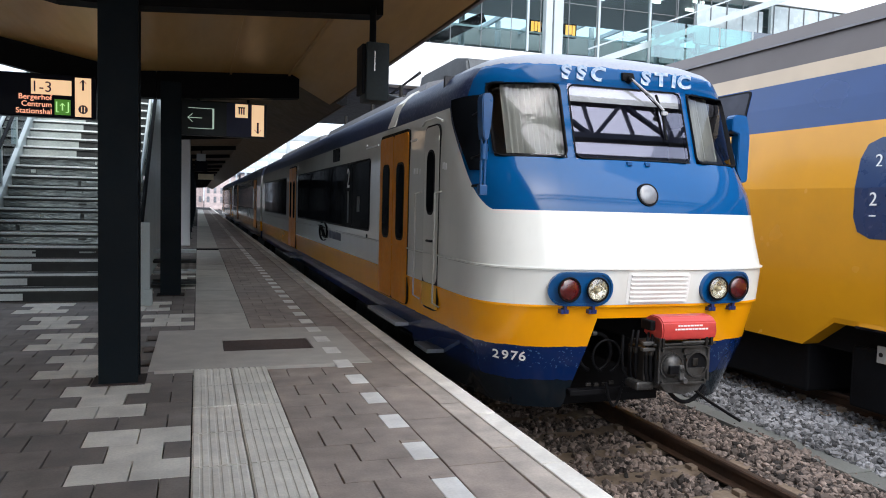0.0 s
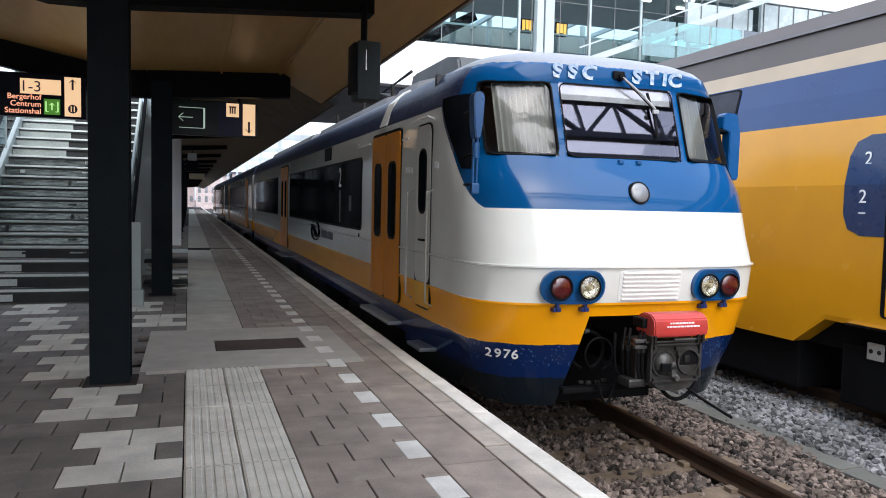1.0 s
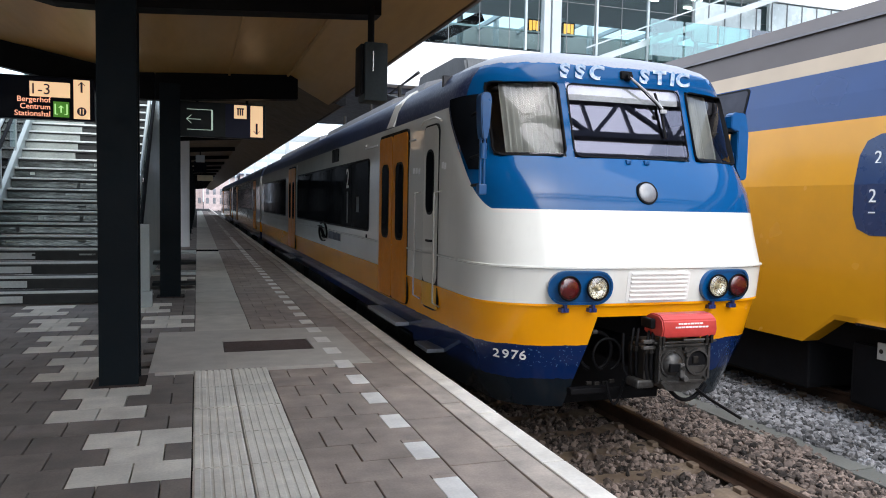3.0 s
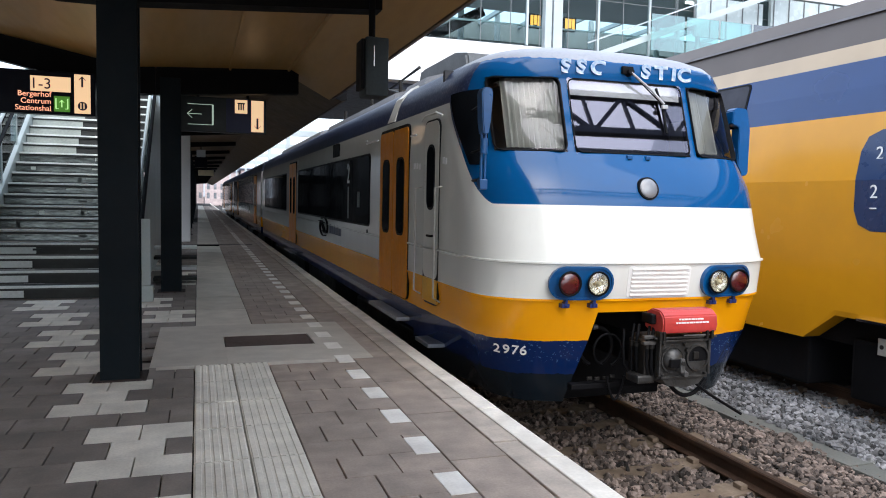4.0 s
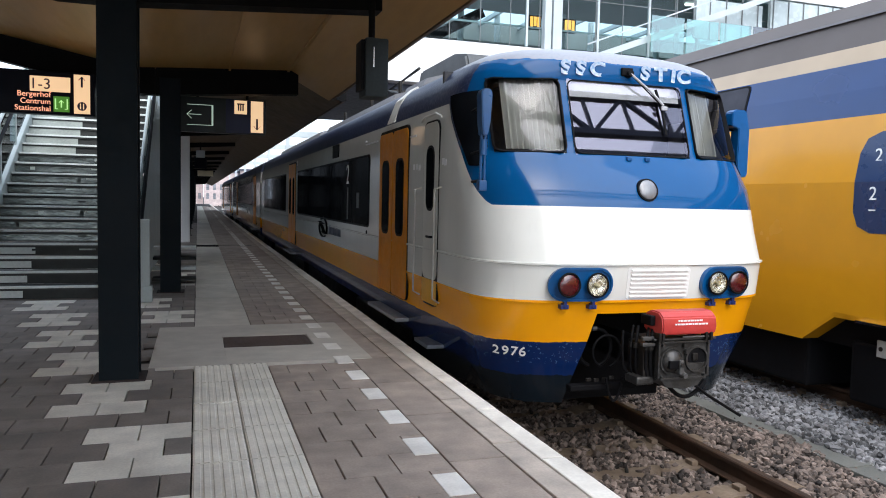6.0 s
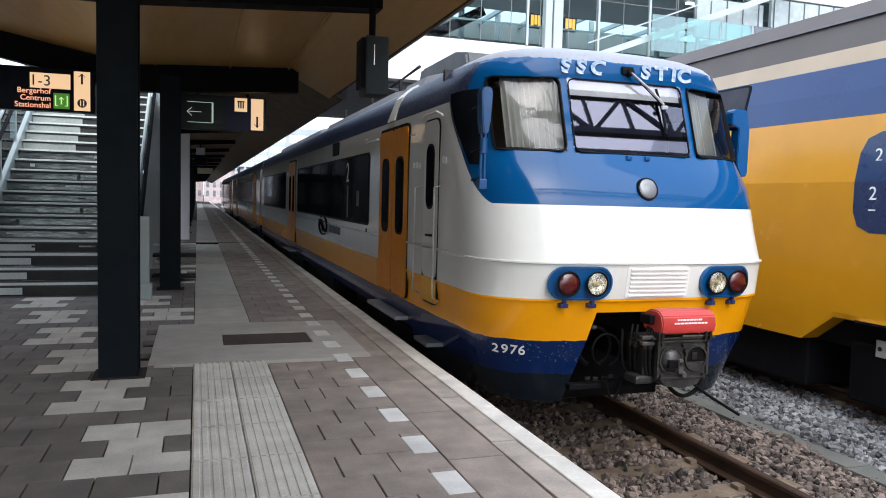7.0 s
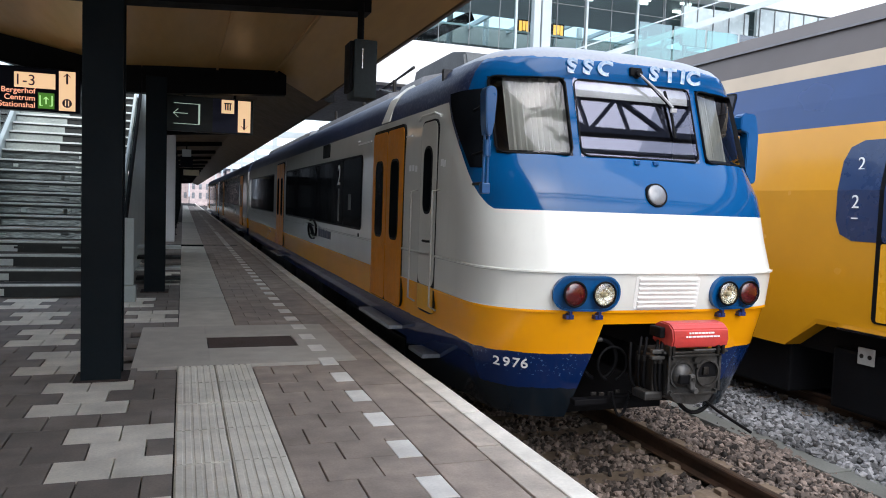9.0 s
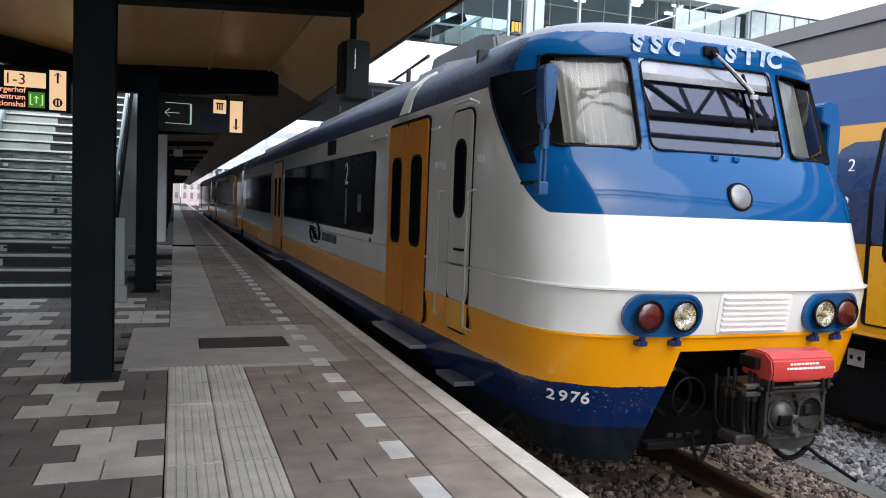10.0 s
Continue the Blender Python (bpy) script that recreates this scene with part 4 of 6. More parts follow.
    for ch, x in zip("2976", (-1.228, -1.172, -1.115, -1.058)):
        q0 = nose(x, 0.21, 0.012)
        ahead = nose(x + 0.02, 0.21) - nose(x - 0.02, 0.21)
        up = nose(x, 0.23) - nose(x, 0.19)
        ahead.normalize()
        up.normalize()
        out = ahead.cross(up)
        m = Matrix((ahead, up, out)).transposed().to_4x4()
        m.translation = q0
        lettering(ch, 0.125, INK_WHITE, "fleet_digit", train, m, "white painted fleet digit", bold=0.0015)


def build_coupler(train):
    # black sheets close the well off in place of the shade inside it
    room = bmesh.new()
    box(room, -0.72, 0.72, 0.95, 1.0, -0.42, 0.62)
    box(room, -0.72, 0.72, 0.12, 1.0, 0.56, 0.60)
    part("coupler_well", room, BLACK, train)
    head = boxed(-0.21, 0.22, -0.36, -0.02, 0.06, 0.385, bevel=0.018)
    coupler = part("coupler", head, CAST, train, "grey cast automatic coupler under a red cover", smooth=35)
    # the face: a square plate with a proud rim, a domed cone and a deep cup
    plate = bmesh.new()
    prism(plate, [(-0.225, 0.10), (-0.20, 0.075), (0.225, 0.075), (0.245, 0.10), (0.245, 0.385), (-0.225, 0.385)], "y", -0.40, -0.36)
    bmesh.ops.bevel(plate, geom=plate.edges[:], offset=0.007, segments=2, affect="EDGES")
    part("face_plate", plate, CAST, coupler, smooth=35)
    part("top_plate", boxed(-0.27, 0.30, -0.42, -0.30, 0.392, 0.408, bevel=0.005), CAST, coupler)
    for x0, x1, z0, z1 in ((-0.225, -0.205, 0.10, 0.38), (0.225, 0.246, 0.10, 0.38), (-0.20, 0.22, 0.366, 0.384), (-0.20, 0.22, 0.078, 0.096)):
        part("rim_bar", boxed(x0, x1, -0.418, -0.398, z0, z1, bevel=0.004), CAST, coupler)

    def ring(cx, cz, r0, r1, y0, y1):
        b = bmesh.new()
        rows = [[b.verts.new((cx + r * math.cos(radians(12 * k)), y, cz + r * math.sin(radians(12 * k)))) for k in range(30)] for r, y in ((r1, y1), (r1, y0), (r0, y0), (r0, y1 + 0.02))]
        for p, q in zip(rows, rows[1:]):
            for k in range(30):
                b.faces.new((p[k], p[(k + 1) % 30], q[(k + 1) % 30], q[k]))
        bmesh.ops.recalc_face_normals(b, faces=b.faces[:])
        return b
    part("cone_ring", ring(-0.105, 0.232, 0.092, 0.106, -0.425, -0.39), CAST, coupler, smooth=35)
    dome = bmesh.new()
    bmesh.ops.create_uvsphere(dome, u_segments=24, v_segments=12, radius=0.090, matrix=Matrix.Translation((-0.105, -0.41, 0.232)) @ Matrix.Diagonal((1, 0.75, 1, 1)))
    part("cone", dome, CAST, coupler, smooth=60)
    part("cone_slot", boxed(-0.165, -0.075, -0.482, -0.44, 0.18, 0.245, bevel=0.008), BLACK, coupler)
    part("latch", boxed(-0.085, -0.045, -0.50, -0.44, 0.14, 0.25, bevel=0.008), STEEL_WORN, coupler)
    part("latch_pin", rod(bmesh.new(), (-0.065, -0.51, 0.215), (-0.065, -0.46, 0.215), 0.018), CAST, coupler, smooth=35)
    part("cup", ring(0.125, 0.238, 0.090, 0.104, -0.425, -0.39), CAST, coupler, smooth=35)
    part("cup_hole", rod(bmesh.new(), (0.125, -0.396, 0.238), (0.125, -0.406, 0.238), 0.091, 0.091, 28), BLACK, coupler)
    part("cup_lip", prism(bmesh.new(), [(0.125 + 0.088 * math.cos(radians(a)), 0.238 + 0.088 * math.sin(radians(a))) for a in range(200, 341, 14)], "y", -0.416, -0.40), CAST, coupler)
    part("hook", boxed(0.085, 0.135, -0.424, -0.402, 0.225, 0.285, bevel=0.01), DARK_STEEL, coupler)
    for x, z in ((0.01, 0.345), (0.01, 0.115), (0.03, 0.30), (-0.03, 0.155), (0.225, 0.36), (-0.19, 0.355), (0.20, 0.11), (-0.19, 0.11)):
        part("bolt", rod(bmesh.new(), (x, -0.40, z), (x, -0.434, z), 0.019 if abs(x) < 0.05 else 0.012, sides=6), CAST, coupler)
    part("air_nozzle", rod(bmesh.new(), (0.0, -0.40, 0.125), (0.0, -0.46, 0.115), 0.026, 0.020), STEEL_WORN, coupler, smooth=35)
    part("foot", prism(bmesh.new(), [(-0.18, 0.075), (0.20, 0.075), (0.16, 0.025), (0.03, 0.0), (-0.13, 0.02)], "y", -0.40, -0.20), CAST, coupler)
    part("foot_bracket", boxed(-0.36, -0.20, -0.34, -0.16, 0.03, 0.10, bevel=0.02), CAST, coupler)
    # valves and pipes beside the head
    part("side_box", boxed(-0.30, -0.225, -0.33, -0.10, 0.09, 0.36, bevel=0.012), DARK_STEEL, coupler)
    for x, y, r in ((-0.25, -0.345, 0.015), (-0.285, -0.335, 0.011), (-0.315, -0.24, 0.013), (-0.335, -0.20, 0.009)):
        part("pipe", tube(bmesh.new(), [(x + 0.05, y + 0.05, 0.47), (x + 0.01, y, 0.43), (x, y, 0.36), (x, y, 0.18), (x + 0.02, y + 0.01, 0.10)], r), BLACK, coupler, smooth=60)
        part("pipe_collar", rod(bmesh.new(), (x, y, 0.31), (x, y, 0.35), r * 1.7), DARK_STEEL, coupler)
    for z in (0.405, 0.36):
        part("valve", boxed(-0.345, -0.235, -0.385, -0.345, z - 0.014, z + 0.014, bevel=0.006), STEEL_WORN, coupler)
    for x in (-0.235, -0.205, 0.19, 0.235):
        part("hinge", boxed(x - 0.011, x + 0.011, -0.45, -0.38, 0.385, 0.455, bevel=0.006), DARK_STEEL, coupler)
    part("cover_bar", boxed(-0.02, 0.22, -0.435, -0.415, 0.412, 0.424, bevel=0.003), STEEL_WORN, coupler)
    part("cover_bracket", boxed(-0.27, -0.225, -0.36, -0.22, 0.50, 0.58, bevel=0.012), BLACK, coupler)
    cover = bmesh.new()
    prism(cover, [(-0.44, 0.44), (-0.455, 0.50), (-0.44, 0.575), (-0.39, 0.612), (-0.28, 0.618), (-0.20, 0.58), (-0.19, 0.46), (-0.28, 0.435)], "x", -0.22, 0.275)
    bmesh.ops.bevel(cover, geom=cover.edges[:], offset=0.010, segments=2, affect="EDGES")
    red = part("red_cover", cover, RED, coupler, "red box cover with white writing", smooth=30)
    for z, a, b in ((0.548, -0.08, 0.14), (0.522, -0.11, 0.18)):
        bars = bmesh.new()
        x = a
        while x < b:
            wdt = random.uniform(0.014, 0.035)
            y = -0.454 + max(0.0, z - 0.50) * 0.2
            box(bars, x, x + wdt, y - 0.004, y + 0.01, z - 0.006, z + 0.006)
            x += wdt + 0.006
        part("text_bar", bars, INK_WHITE, red)
    # round drawgear behind, hoses and chains
    gear = bmesh.new()
    rod(gear, (0, -0.12, 0.18), (0, 0.9, 0.18), 0.13)
    part("drawgear", gear, BLACK, coupler, smooth=35)
    for x0, x1, sag, y, r in ((-0.46, -0.30, -0.17, -0.05, 0.012), (-0.06, 0.30, -0.10, -0.30, 0.017)):
        pts = []
        for i in range(13):
            s = i / 12
            pts.append((x0 + (x1 - x0) * s, y, 0.03 + (sag - 0.03) * 3.8 * s * (1 - s)))
        part("hose", tube(bmesh.new(), pts, r), BLACK, coupler, "black rubber air hose")
    for cx, cz, r0, y, thick in ((-0.40, 0.22, 0.155, 0.25, 0.018), (-0.36, 0.21, 0.13, 0.12, 0.011)):
        loop = [(cx + r0 * math.cos(radians(250 - i * 17)), y, cz + 1.05 * r0 * math.sin(radians(250 - i * 17))) for i in range(20)]
        part("hose", tube(bmesh.new(), loop, thick), BLACK, coupler, smooth=60)
    part("hose", tube(bmesh.new(), [(-0.385, -0.16, 0.44), (-0.40, -0.18, 0.30), (-0.39, -0.18, 0.16), (-0.35, -0.18, 0.10)], 0.012), BLACK, coupler, smooth=60)
    part("hose_clamp", rod(bmesh.new(), (-0.43, 0.25, 0.380), (-0.39, 0.25, 0.384), 0.022), STEEL_WORN, coupler, smooth=35)
    part("hose", tube(bmesh.new(), [(0.16, -0.34, 0.02), (0.30, -0.34, -0.08), (0.50, -0.36, -0.20), (0.60, -0.38, -0.26)], 0.012), BLACK, coupler, smooth=60)
    for x in (-0.62, -0.55, -0.47, -0.41):
        part("clip_plate", boxed(x, x + 0.045, -0.02, 0.0, -0.005 + 0.02 * math.sin(x * 40), 0.022 + 0.02 * math.sin(x * 40), bevel=0.004), DARK_STEEL, coupler)
    bar = boxed(-0.75, 0.30, 0.0, 0.08, -0.08, -0.03, bevel=0.01)
    part("guard_bar", bar, BLACK, coupler)


def build_sides(train):
    # cab door with grab rails
    seam = part("cab_door", side_panel(bmesh.new(), 1.47, 1.97, 0.40, 2.21, 0.11, 0.005), BLACK, train, "narrow grey cab door")
    part("cab_leaf", side_panel(bmesh.new(), 1.488, 1.952, 0.66, 2.192, 0.095, 0.010), GREY_PAINT, seam)
    part("cab_leaf_foot", side_panel(bmesh.new(), 1.488, 1.952, 0.42, 0.655, 0.02, 0.010), YELLOW, seam)
    part("cab_pane_seal", side_panel(bmesh.new(), 1.60, 1.86, 1.33, 1.97, 0.11, 0.015), BLACK, seam)
    part("cab_pane", side_panel(bmesh.new(), 1.625, 1.835, 1.355, 1.945, 0.09, 0.018), PANE_DARK, seam)
    part("handle", tube(bmesh.new(), [(SIDE - 0.01, 1.58, 1.08), (SIDE - 0.05, 1.58, 1.08), (SIDE - 0.05, 1.70, 1.08)], 0.012), BLACK, seam)
    for y in (1.40, 2.06):
        rail = tube(bmesh.new(), [(SIDE, y, 1.56), (SIDE - 0.07, y, 1.54), (SIDE - 0.07, y, 0.50), (SIDE, y, 0.46)], 0.009)
        part("grab_rail", rail, surface("rail_steel", (0.46, 0.44, 0.40), 0.35, 0.2, vary=0.15), train, "long steel grab rail")
    gutter = tube(bmesh.new(), [(SIDE - 0.01, 1.40, 2.22), (SIDE - 0.02, 1.55, 2.26), (SIDE - 0.02, 1.9, 2.26), (SIDE - 0.01, 2.05, 2.23)], 0.012)
    part("drip_rail", gutter, GREY_PAINT, train)
    part("cab_step", boxed(SIDE - 0.08, SIDE + 0.1, 1.5, 1.95, 0.0, 0.04, bevel=0.008), surface("cab_step_metal", (0.2, 0.22, 0.25), 0.5, 0.5, vary=0.2, bump=0.3), train)
    side_door(train, 2.57, 3.86)
    window_band(train, 4.50, 11.95, (5.65, 8.2, 10.8))
    side_door(train, 12.35, 13.64)
    window_band(train, 14.35, 20.85, (16.5, 18.7))
    # pale pillar and sticker behind the glass
    part("window_post", boxed(SIDE - 0.011, SIDE - 0.008, 5.90, 6.0, 1.12, 1.60), GREY_DIM, train)
    part("window_sticker", boxed(SIDE - 0.011, SIDE - 0.008, 5.10, 5.28, 1.30, 1.52), GREY_DIM, train)
    # small louvre box above the windows
    part("vent_box", side_panel(bmesh.new(), 6.8, 7.35, 2.10, 2.31, 0.02, 0.008), BLACK, train, "small dark vent")
    # the operator's emblem and name, as plain shapes
    mark = bmesh.new()
    for a, b in (((8.62, 1.00), (8.10, 0.97)), ((8.30, 0.83), (7.78, 0.80)), ((8.42, 1.00), (7.98, 0.80))):
        beam_between(mark, (SIDE - 0.006, a[0], a[1]), (SIDE - 0.006, b[0], b[1]), 0.10, 0.008)
    for k in range(20):
        a, b = radians(k * 18), radians((k + 1) * 18)
        if k not in (2, 12):
            beam_between(mark, (SIDE - 0.006, 8.20 + 0.42 * math.cos(a), 0.90 + 0.17 * math.sin(a)), (SIDE - 0.006, 8.20 + 0.42 * math.cos(b), 0.90 + 0.17 * math.sin(b)), 0.06, 0.008)
    part("emblem", mark, BLACK, train, "dark round emblem with two bent arrows")
    bars = bmesh.new()
    y = 7.66
    for wdt, hgt in ((0.18, 0.16), (0.18, 0.13), (0.13, 0.12), (0.07, 0.16), (0.17, 0.12), (0.11, 0.16), (0.17, 0.12), (0.12, 0.12)):
        box(bars, SIDE - 0.006, SIDE + 0.01, y - wdt + 0.03, y, 0.81, 0.81 + hgt)
        y -= wdt
    part("name_bar", bars, surface("name_blue", (0.07, 0.08, 0.11), 0.5, vary=0.1, bump=0), train)
    lettering("2", 0.42, INK_WHITE, "class_digit", train, Matrix.Translation((SIDE - 0.012, 5.95, 1.78)) @ SIDEWAYS, "white class number on the window")
    lettering("1", 0.18, INK_WHITE, "class_digit", train, Matrix.Translation((SIDE - 0.006, 12.0, 2.2)) @ SIDEWAYS)
    for y0, z in ((2.34, 1.78), (2.24, 1.78), (2.14, 1.77), (1.36, 1.80), (1.30, 1.79)):
        part("stencil_mark", boxed(SIDE - 0.004, SIDE + 0.01, y0 - 0.03, y0 + 0.03, z - 0.03, z + 0.03), INK_WHITE, train)
    for y0, y1, z in ((4.05, 4.75, 2.16), (4.70, 4.78, 2.20), (2.30, 2.52, 2.10)):
        part("scratch", boxed(SIDE - 0.004, SIDE + 0.01, y0, y1, z, z + 0.018), INK_WHITE, train)
    part("lock", rod(bmesh.new(), (SIDE - 0.008, 4.62, 0.98), (SIDE + 0.01, 4.62, 0.98), 0.03), BLACK, train)


def build_roof_gear(train):
    pod = prism(bmesh.new(), [(2.9, 2.80), (3.05, 3.16), (3.5, 3.24), (4.9, 3.24), (5.2, 2.80)], "x", -0.62, 0.95)
    bmesh.ops.bevel(pod, geom=pod.edges[:], offset=0.03, segments=2, affect="EDGES")
    part("roof_unit", pod, surface("roof_unit_grey", (0.09, 0.095, 0.10), 0.7, vary=0.2, bump=0.2), train, "dark grey equipment box on the roof")
    for y0, y1 in ((3.4, 4.3), (4.9, 10.4), (11.4, 19.5)):
        part("roof_walkway", prism(bmesh.new(), [(-1.05, 2.74), (-0.98, 2.90), (-0.62, 3.0), (-0.55, 2.86)], "y", y0, y1), surface("walkway_grey", (0.16, 0.165, 0.18), 0.6, vary=0.2, bump=0.2), train)
    part("roof_patch", prism(bmesh.new(), [(-1.408, 2.34), (-1.30, 2.62), (-1.12, 2.78), (-1.10, 2.76), (-1.28, 2.60), (-1.39, 2.34)], "y", 3.3, 3.62), GREY_PAINT, train, "pale grey stripe over the roof edge")
    base = bmesh.new()
    for y in (5.6, 6.4, 7.2):
        rod(base, (-0.55, y, 2.98), (0.55, y, 2.98), 0.02)
    for x in (-0.5, 0.5):
        rod(base, (x, 5.4, 2.98), (x, 7.4, 2.98), 0.025)
    gear = part("pantograph", base, DARK_STEEL, train, "folded dark pantograph on the roof")
    for x in (-0.5, 0.5):
        part("arm", tube(bmesh.new(), [(x, 5.6, 2.98), (x, 7.2, 3.28), (x * 0.7, 5.9, 3.46)], 0.025), DARK_STEEL, gear)
    part("cross_bar", rod(bmesh.new(), (-0.55, 7.2, 3.28), (0.55, 7.2, 3.28), 0.02), DARK_STEEL, gear)
    for y in (5.5, 7.4, 9.8):
        part("insulator", rod(bmesh.new(), (-0.75, y, 2.85), (-0.75, y, 3.18), 0.03), DARK_STEEL, train)


WHEELS = []


def build_under(train, y0, y1):
    frame_bm = boxed(-1.15, 1.15, y0, y1, -0.10, 0.06)
    for a, b in ((y0 + 6.2, y0 + 9.5), (y0 + 10.2, y0 + 14.0)):
        box(frame_bm, -1.28, 1.28, a, b, -0.52, 0.0, bevel=0.03)
    part("underframe", frame_bm, DARK_STEEL, train)
    for yc in (y0 + 3.4, y1 - 3.4):
        bg = boxed(-1.12, -0.98, yc - 1.7, yc + 1.7, -0.42, -0.16, bevel=0.03)
        box(bg, 0.98, 1.12, yc - 1.7, yc + 1.7, -0.42, -0.16, bevel=0.03)
        box(bg, -1.0, 1.0, yc - 0.3, yc + 0.3, -0.4, -0.12)
        bogie = part("bogie", bg, DARK_STEEL, train)
        for dy in (-1.25, 1.25):
            wb = bmesh.new()
            for s in (-0.7525, 0.7525):
                rod(wb, (s - 0.065, 0, 0), (s + 0.065, 0, 0), 0.46, sides=36)
            rod(wb, (-0.75, 0, 0), (0.75, 0, 0), 0.08)
            wheels = part("wheelset", wb, DARK_STEEL, bogie, smooth=35)
            wheels.location = (0, yc + dy, RAIL_Z + 0.462)
            WHEELS.append(wheels)


def build_train():
    train = thing("commuter_train", "white, blue and yellow electric commuter train beside the platform", "train", (TRACK_X, 5.25, 0))
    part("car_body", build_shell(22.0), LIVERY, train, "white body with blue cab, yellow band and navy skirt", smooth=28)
    build_cab_inside(train)
    build_front(train)
    build_coupler(train)
    build_sides(train)
    build_roof_gear(train)
    build_under(train, 1.6, 22.0)
    for y0, y1 in ((22.75, 45.0), (45.75, 69.0)):
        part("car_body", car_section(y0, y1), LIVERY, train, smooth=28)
        part("gangway", boxed(-0.9, 0.9, y0 - 0.78, y0 + 0.02, 0.0, 2.4), BLACK, train, "black bellows between two cars")
        side_door(train, y0 + 2.0, y0 + 3.3)
        side_door(train, y1 - 6.3, y1 - 5.0)
        window_band(train, y0 + 4.0, y1 - 7.0, (y0 + 6.5, y0 + 9, y0 + 11.5))
        window_band(train, y1 - 4.4, y1 - 1.0, (y1 - 2.8,))
        build_under(train, y0, y1)
    return train


# ---- the double-deck train ----


def build_double_decker():
    train = thing("double_deck_train", "yellow and blue double-deck train standing on the next track", "train", (TRACK2_X, 0, 0))
    sec = [(1.36, -0.05), (1.45, 0.3), (1.45, 1.73), (1.34, 2.30), (1.31, 2.45), (1.255, 2.75), (1.18, 3.06), (1.12, 3.26), (0.98, 3.62), (0.80, 3.84), (0.4, 3.95)]
    # the body, higher over the bogie than between
    def outline(low):
        pts = [(1.44, low), *[p for p in sec if p[1] > 0.26]]
        return pts + [(-x, z) for x, z in pts[::-1]]
    bm = bmesh.new()
    stations = ((-14.0, 0.24), (6.38, 0.24), (6.82, -0.08), (22.0, -0.08), (22.4, 0.24), (29.0, 0.24))
    rows = [[bm.verts.new((x, y, z)) for x, z in outline(low)] for y, low in stations]
    for a, b in zip(rows, rows[1:]):
        n = len(a)
        for i in range(n):
            bm.faces.new((a[i], a[(i + 1) % n], b[(i + 1) % n], b[i]))
    bm.faces.new(rows[0])
    bm.faces.new(rows[-1])
    bmesh.ops.recalc_face_normals(bm, faces=bm.faces[:])
    part("car_body", bm, DECKER, train, "yellow lower deck, blue upper deck, grey roof")

    def wall(z):
        for (xa, za), (xb, zb) in zip(sec, sec[1:]):
            if za <= z <= zb:
                return -(xa + (xb - xa) * (z - za) / (zb - za))
        return -1.45

    def patch(y0, y1, z0, z1, r, out):
        b = bmesh.new()
        zs = sorted({z0, z1, *[q[1] for q in sec if z0 < q[1] < z1], z0 + r, z1 - r, z0 + r * 0.3, z1 - r * 0.3})
        last_row = None
        for z in zs:
            inset = 0.0
            for zz in (z0, z1):
                d = abs(z - zz)
                if d < r:
                    inset = r - math.sqrt(max(0.0, r * r - (r - d) ** 2))
            row = [b.verts.new((wall(z) - out, yy, z)) for yy in (y0 + inset, y1 - inset)] + [b.verts.new((wall(z) + 0.02, yy, z)) for yy in (y1 - inset, y0 + inset)]
            if last_row:
                for i in range(4):
                    b.faces.new((last_row[i], last_row[(i + 1) % 4], row[(i + 1) % 4], row[i]))
            else:
                b.faces.new(row)
            last_row = row
        b.faces.new(last_row[::-1])
        bmesh.ops.recalc_face_normals(b, faces=b.faces[:])
        return b
    part("blue_panel", patch(3.2, 6.20, 1.19, 2.26, 0.22, 0.004), DEEP_BLUE2, train, "dark blue panel beside the doors")
    for z in (2.0, 1.60):
        tilt = Matrix.Rotation(radians(-4 if z > 1.7 else 0), 4, "X")
        lettering("2", 0.20, INK_WHITE, "class_digit", train, Matrix.Translation((wall(z) - 0.008, 5.96, z)) @ SIDEWAYS @ tilt, "white class number")
        part("class_bar", boxed(wall(z) - 0.010, wall(z) + 0.02, 5.92, 6.0, z - 0.175, z - 0.16), INK_WHITE, train)
    door = part("door", patch(4.26, 5.68, 0.36, 2.40, 0.05, 0.006), BLACK, train, "yellow double-leaf door")
    for a, b in ((4.32, 4.95), (4.99, 5.62)):
        part("leaf", patch(a, b, 0.38, 1.18, 0.02, 0.012), surface("leaf_yellow", (0.72, 0.34, 0.012), 0.3, vary=0.08, bump=0.03, coat=0.3), door)
        part("leaf_top", patch(a, b, 1.19, 2.38, 0.05, 0.012), DEEP_BLUE2, door)
        part("leaf_pane", patch(a + 0.14, b - 0.14, 1.0, 2.1, 0.10, 0.017), PANE_DARK, door)
    part("sill", boxed(-1.50, -1.3, 3.9, 6.05, 0.235, 0.26), CHROME, train)
    # upper-deck windows
    for y0, y1 in ((8.15, 9.7), (9.9, 11.8), (12.1, 14.0), (14.3, 16.2), (16.5, 18.4)):
        seal = part("upper_window", patch(y0, y1, 2.62, 3.045, 0.06, 0.008), BLACK, train, "dark upper-deck window")
        part("upper_pane", patch(y0 + 0.03, y1 - 0.03, 2.645, 3.02, 0.05, 0.012), PANE_GREY, seal)
    part("gutter", prism(bmesh.new(), [(-1.02, 3.60), (-0.94, 3.66), (-0.86, 3.75), (-0.90, 3.62)], "y", -14.0, 29.0), surface("gutter_dark", (0.05, 0.045, 0.045), 0.6, vary=0.2, bump=0.1), train, "dark rain gutter")
    # running gear, with black boxes added as the shadow under the car
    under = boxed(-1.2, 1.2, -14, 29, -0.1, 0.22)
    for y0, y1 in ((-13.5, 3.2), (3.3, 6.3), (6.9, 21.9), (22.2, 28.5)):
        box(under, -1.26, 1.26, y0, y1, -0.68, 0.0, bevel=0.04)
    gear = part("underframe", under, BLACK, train)
